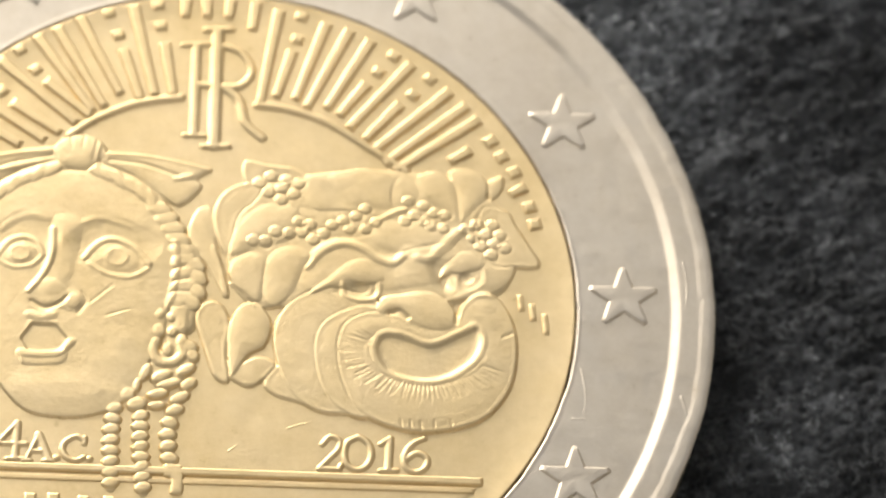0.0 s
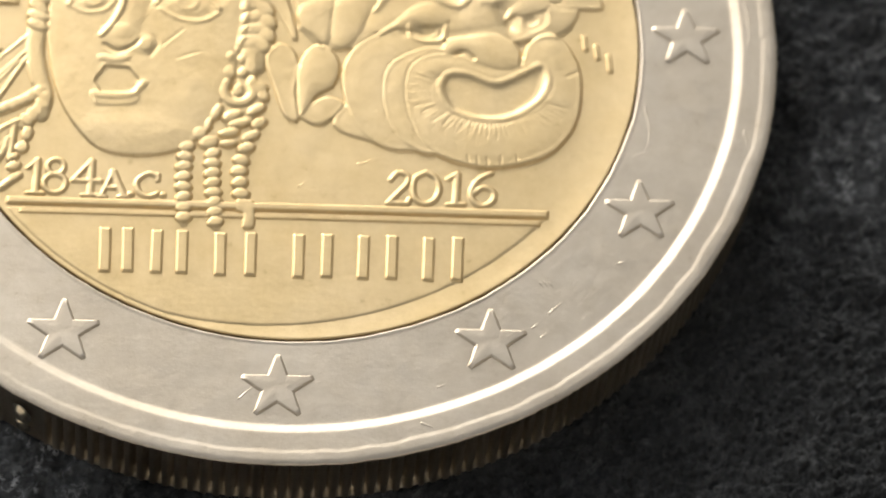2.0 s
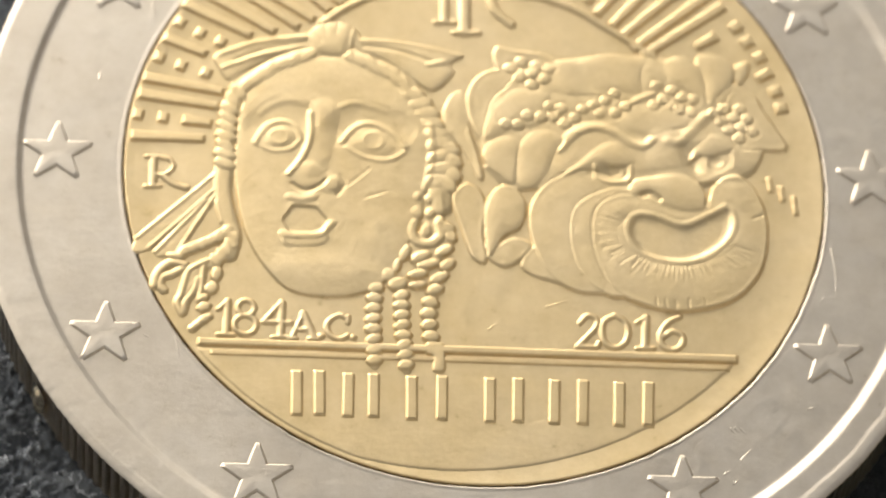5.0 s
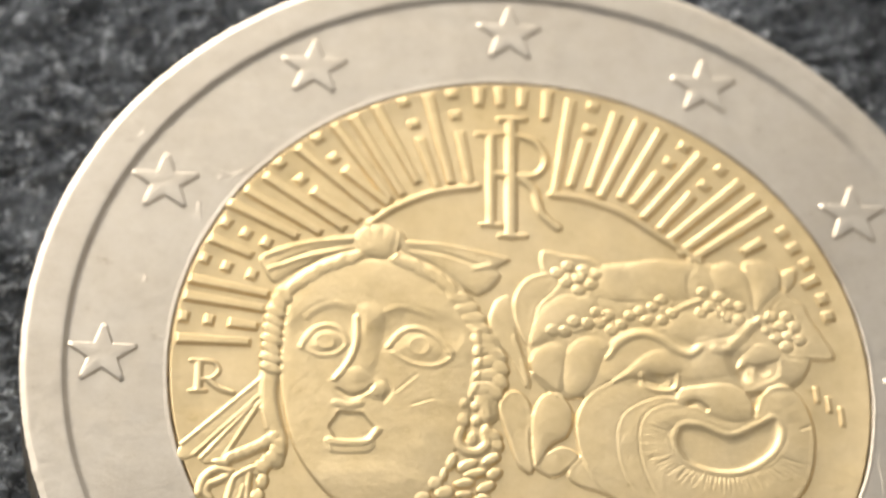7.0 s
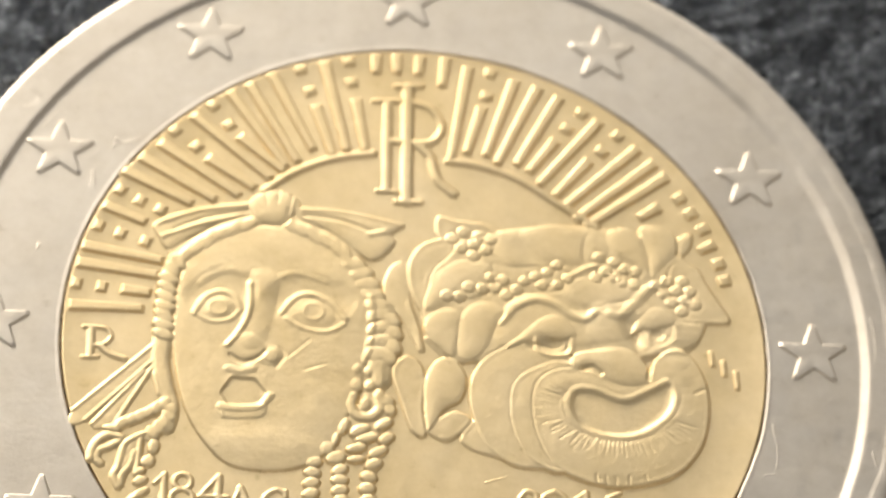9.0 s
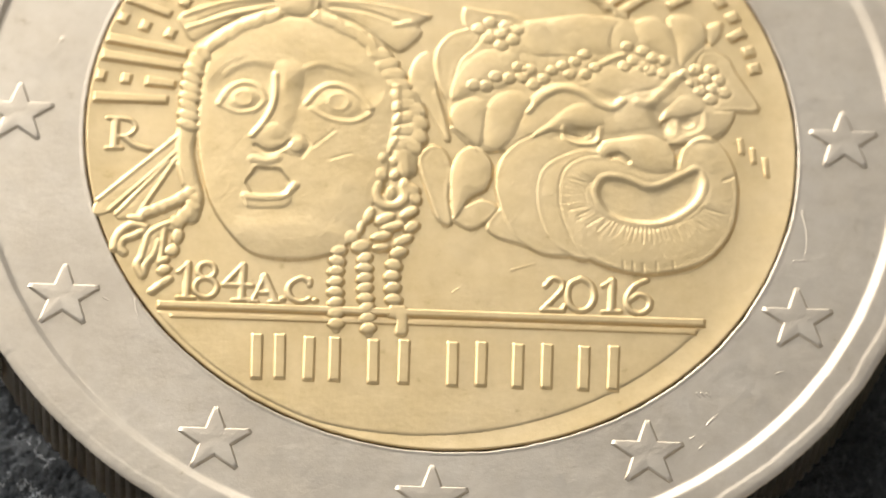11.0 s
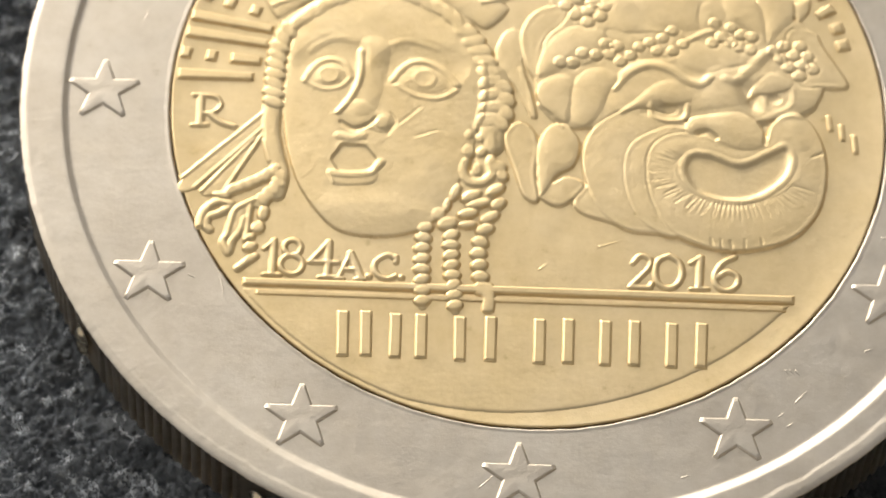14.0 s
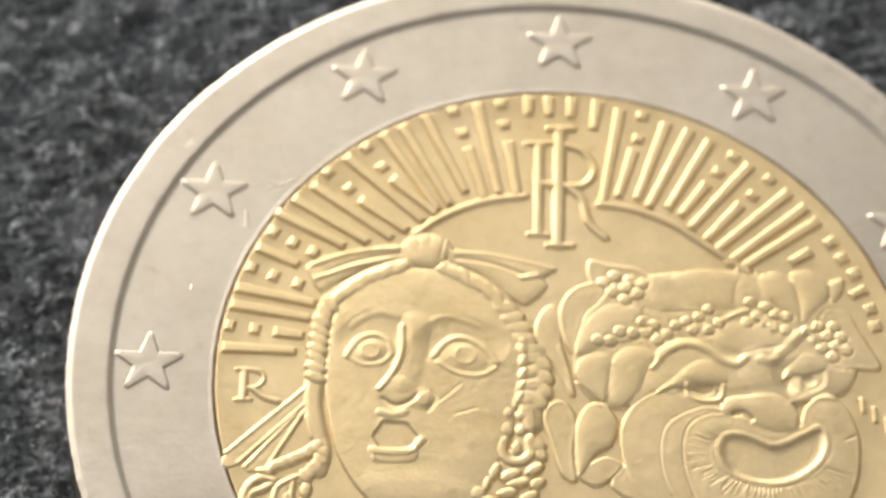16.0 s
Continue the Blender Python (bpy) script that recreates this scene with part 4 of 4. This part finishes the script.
    r.line([(4.13, -1.77), (4.35, -1.36), (4.88, -1.37), (5.60, -1.61), (6.36, -1.24), (6.78, -1.04), (6.95, -1.46), (6.70, -2.08), (5.99, -2.61), (5.26, -2.72), (4.54, -2.52), (4.22, -2.14), (4.13, -1.74)], 0.12, 0.075)
    for p in (((4.81, -3.83), (4.84, -4.10)), ((5.05, -3.85), (5.08, -4.13)), ((5.31, -3.89), (5.33, -4.13)), ((5.66, -3.84), (5.67, -4.17)), ((6.08, -3.79), (6.12, -4.05))):
        r.line(list(p), 0.035, -0.05)
    r.line([(7.45, -1.34), (7.69, -1.23)], 0.04, -0.06)
    # nose
    r.form([(5.49, 0.76), (5.73, 0.95), (6.14, 0.76), (6.22, 0.03), (5.94, -0.09), (5.63, 0.22)], -0.02, -0.14, 0.3, "add", soft=True)
    r.line([(5.19, 0.86), (5.20, 0.37), (5.47, -0.14)], 0.5, 0.09)
    r.form([(4.23, -0.57), (4.39, -0.28), (4.88, -0.17), (5.53, -0.05), (6.02, -0.29), (6.28, -0.70), (6.28, -1.04), (5.80, -1.21), (5.19, -1.05), (4.70, -0.72), (4.34, -0.77)], 0.22, 0.37, 0.55, "max")
    r.line([(4.55, -0.73), (4.79, -0.68), (5.00, -0.85)], 0.10, -0.14)
    # eyes under heavy lids
    r.form([(2.99, -0.15), (3.62, 0.22), (4.39, 0.16), (4.26, -0.32), (3.59, -0.42)], 0.0, -0.07, 0.2, "add", soft=True)
    leaf([(2.53, -0.20), (2.97, 0.25), (3.49, 0.74), (3.97, 0.85), (4.29, 0.55), (4.39, 0.22), (3.91, 0.11), (3.47, 0.16), (3.02, -0.03)], 0.20, 0.32, 0.4)
    r.line([(3.35, 0.09), (3.40, -0.22), (3.77, -0.37), (4.19, -0.29), (4.30, 0.09)], 0.09, 0.09)
    r.bead(*(3.80, -0.03), 0.28, 0.16, 0, -0.08, 0.0)
    r.form([(5.85, 0.23), (6.17, 0.76), (6.91, 0.79), (7.03, 0.27), (6.43, -0.02)], 0.0, -0.05, 0.2, "add")
    leaf([(5.87, 0.40), (6.05, 0.82), (6.41, 1.18), (6.82, 1.06), (7.00, 0.76), (6.46, 0.55), (6.16, 0.53)], 0.17, 0.24, 0.35)
    r.line([(6.30, 0.32), (6.37, 0.10), (6.67, 0.04), (6.97, 0.26), (7.03, 0.69)], 0.09, 0.03)
    r.bead(*(6.54, 0.38), 0.2, 0.16, 0, -0.08, 0.0)
    r.form([(7.11, 0.01), (7.37, 0.42), (7.63, 0.67), (7.67, 0.29), (7.40, -0.03)], 0.02, 0.08, 0.2, "max")
    # brows
    r.line([(2.42, 0.61), (2.82, 1.08), (3.36, 1.32), (3.90, 1.16), (4.30, 0.86), (4.65, 0.76), (4.89, 0.96)], 0.17, 0.11, 0.75)
    r.line([(5.29, 0.94), (5.58, 0.91), (5.93, 1.24), (6.41, 1.79)], 0.15, 0.07)
    # cheek wing beside the nose
    r.line([(6.11, -0.32), (6.65, -0.09), (7.19, -0.10)], 0.14, 0.045)
    r.line([(6.31, -0.48), (6.25, -0.97)], 0.07, -0.12)
    # leaves below the wreath
    leaf([(0.41, 0.33), (0.56, 0.71), (1.04, 0.94), (1.38, 0.75), (1.41, 0.12), (1.20, -0.52), (0.82, -0.28), (0.54, -0.02)], 0.13, 0.24, 0.4)
    leaf([(1.41, 0.78), (2.02, 1.19), (2.55, 0.90), (2.29, 0.40), (2.07, -0.18), (1.61, -0.67), (1.29, -0.33)], 0.14, 0.25, 0.4)
    leaf([(-0.42, -1.02), (-0.12, -0.56), (0.26, -0.65), (0.48, -1.19), (0.40, -2.05), (0.47, -2.89), (0.10, -2.76), (-0.18, -1.93)], 0.06, 0.13, 0.3, 0.03)
    leaf([(0.48, -2.64), (1.16, -2.12), (1.65, -2.34), (1.38, -2.78), (0.99, -3.03), (0.62, -2.88)], 0.05, 0.12, 0.3, 0.02)
    leaf([(0.49, -1.12), (0.79, -0.61), (1.25, -0.65), (1.53, -1.15), (1.37, -1.81), (0.93, -2.13), (0.53, -2.72), (0.43, -1.88)], 0.13, 0.25, 0.5)
    r.line([(0.48, 0.01), (0.79, -0.35), (1.08, -0.69)], 0.06, 0.05)
    # stalks
    r.line([(4.29, 2.05), (4.75, 2.33), (4.96, 2.41)], 0.09, 0.07)
    r.line([(5.75, 1.20), (6.06, 1.53), (6.44, 1.89)], 0.12, 0.04)
    # grapes
    for cluster, q in (([(1.18, 3.07), (1.48, 3.28), (1.90, 3.18), (2.19, 3.08), (1.41, 2.78), (2.07, 2.75), (1.75, 2.56), (1.77, 2.92)], 0.19),
                       ([(1.03, 1.29), (1.35, 1.27), (1.61, 1.58), (1.96, 1.54), (2.22, 1.90), (2.50, 1.83), (2.30, 1.59), (2.59, 1.39)], 0.19),
                       ([(2.86, 1.57), (3.08, 1.84), (3.36, 1.99), (3.53, 1.74), (3.69, 2.14), (3.94, 2.37), (3.95, 1.76), (4.22, 1.98)], 0.17),
                       ([(5.06, 2.66), (5.48, 2.54), (5.23, 2.24), (4.98, 2.05), (5.74, 2.33), (6.01, 2.27), (5.66, 1.94), (5.96, 1.87), (5.46, 2.07)], 0.18),
                       ([(6.85, 2.02), (7.26, 2.03), (6.56, 1.86), (6.76, 1.63), (7.09, 1.75), (7.43, 1.73), (6.95, 1.38), (7.29, 1.45), (7.21, 1.13), (7.56, 1.34)], 0.19)):
        for x, y in cluster:
            r.bead(x, y, q, q * 0.95, 0, 0.09, 0.045)
    return r.mesh("comic_mask", GOLD, 1, 0.23, 0.0008, 0.66)


part("comic_mask", comic_mask(), core, "grinning ancient theatre mask with vine wreath in gold relief")


# ---- nicks and scratches ----
def nick(parent, mat, pts, w, h, up=0.0):
    p = np.array(pts)
    r = Relief(*(p.min(0) - 0.2), *(p.max(0) + 0.2), 0.02)
    r.line(pts, w, h, 0.4, "max")
    ob = part("nick", r.mesh("nick", mat, 1), parent)
    ob.location.z = up * MM


nick(core, GOLD, [(1.98, -4.14), (2.59, -3.92)], 0.035, 0.018)
nick(core, GOLD, [(0.49, -4.85), (0.69, -4.68)], 0.035, 0.016)
nick(core, GOLD, [(0.24, -5.37), (0.35, -5.56)], 0.03, 0.015)
for pts in ([(9.46, -2.13), (9.55, -2.92), (9.45, -3.50)], [(9.16, -3.61), (9.57, -3.57)], [(6.58, -7.48), (6.69, -7.62)], [(6.69, -7.46), (6.81, -7.61)], [(6.82, -7.47), (6.94, -7.62)], [(6.80, -8.37), (7.12, -8.01)],
            [(6.36, -8.79), (6.52, -8.66)], [(-0.95, -10.97), (-0.56, -10.56)], [(-7.44, -5.34), (-7.32, -5.95)], [(3.96, -10.53), (4.18, -10.45)], [(6.58, -9.05), (6.72, -8.92)], [(8.58, -6.88), (8.81, -6.78)], [(-8.22, -5.32), (-8.05, -5.41)],
            [(-7.82, 5.54), (-7.47, 5.66), (-7.20, 5.78)], [(-8.41, 4.23), (-8.33, 4.48)], [(-9.69, 2.41), (-9.59, 2.53)], [(-11.46, -2.38), (-11.37, -2.47)], [(9.64, -5.64), (9.67, -6.04)]):
    nick(ring, SILVER, pts, 0.032, 0.016)
for pts in ([(-7.77, 5.76), (-7.47, 5.63), (-7.13, 5.83)], [(-8.32, 4.70), (-8.26, 4.18)], [(-9.62, 2.37), (-9.68, 2.20)]):
    nick(ring, SILVER, pts, 0.045, 0.022)
# chipped and folded metal along the rim
for pts in ([(-10.09, 7.24), (-9.82, 6.95), (-9.96, 6.67), (-10.35, 6.56)], [(3.55, -11.58), (3.85, -11.70)], [(12.22, 1.10), (12.30, 0.40), (12.24, -0.30)], [(12.0, -2.9), (12.14, -3.5)]):
    nick(ring, SILVER, pts, 0.055, 0.014, 0.08)
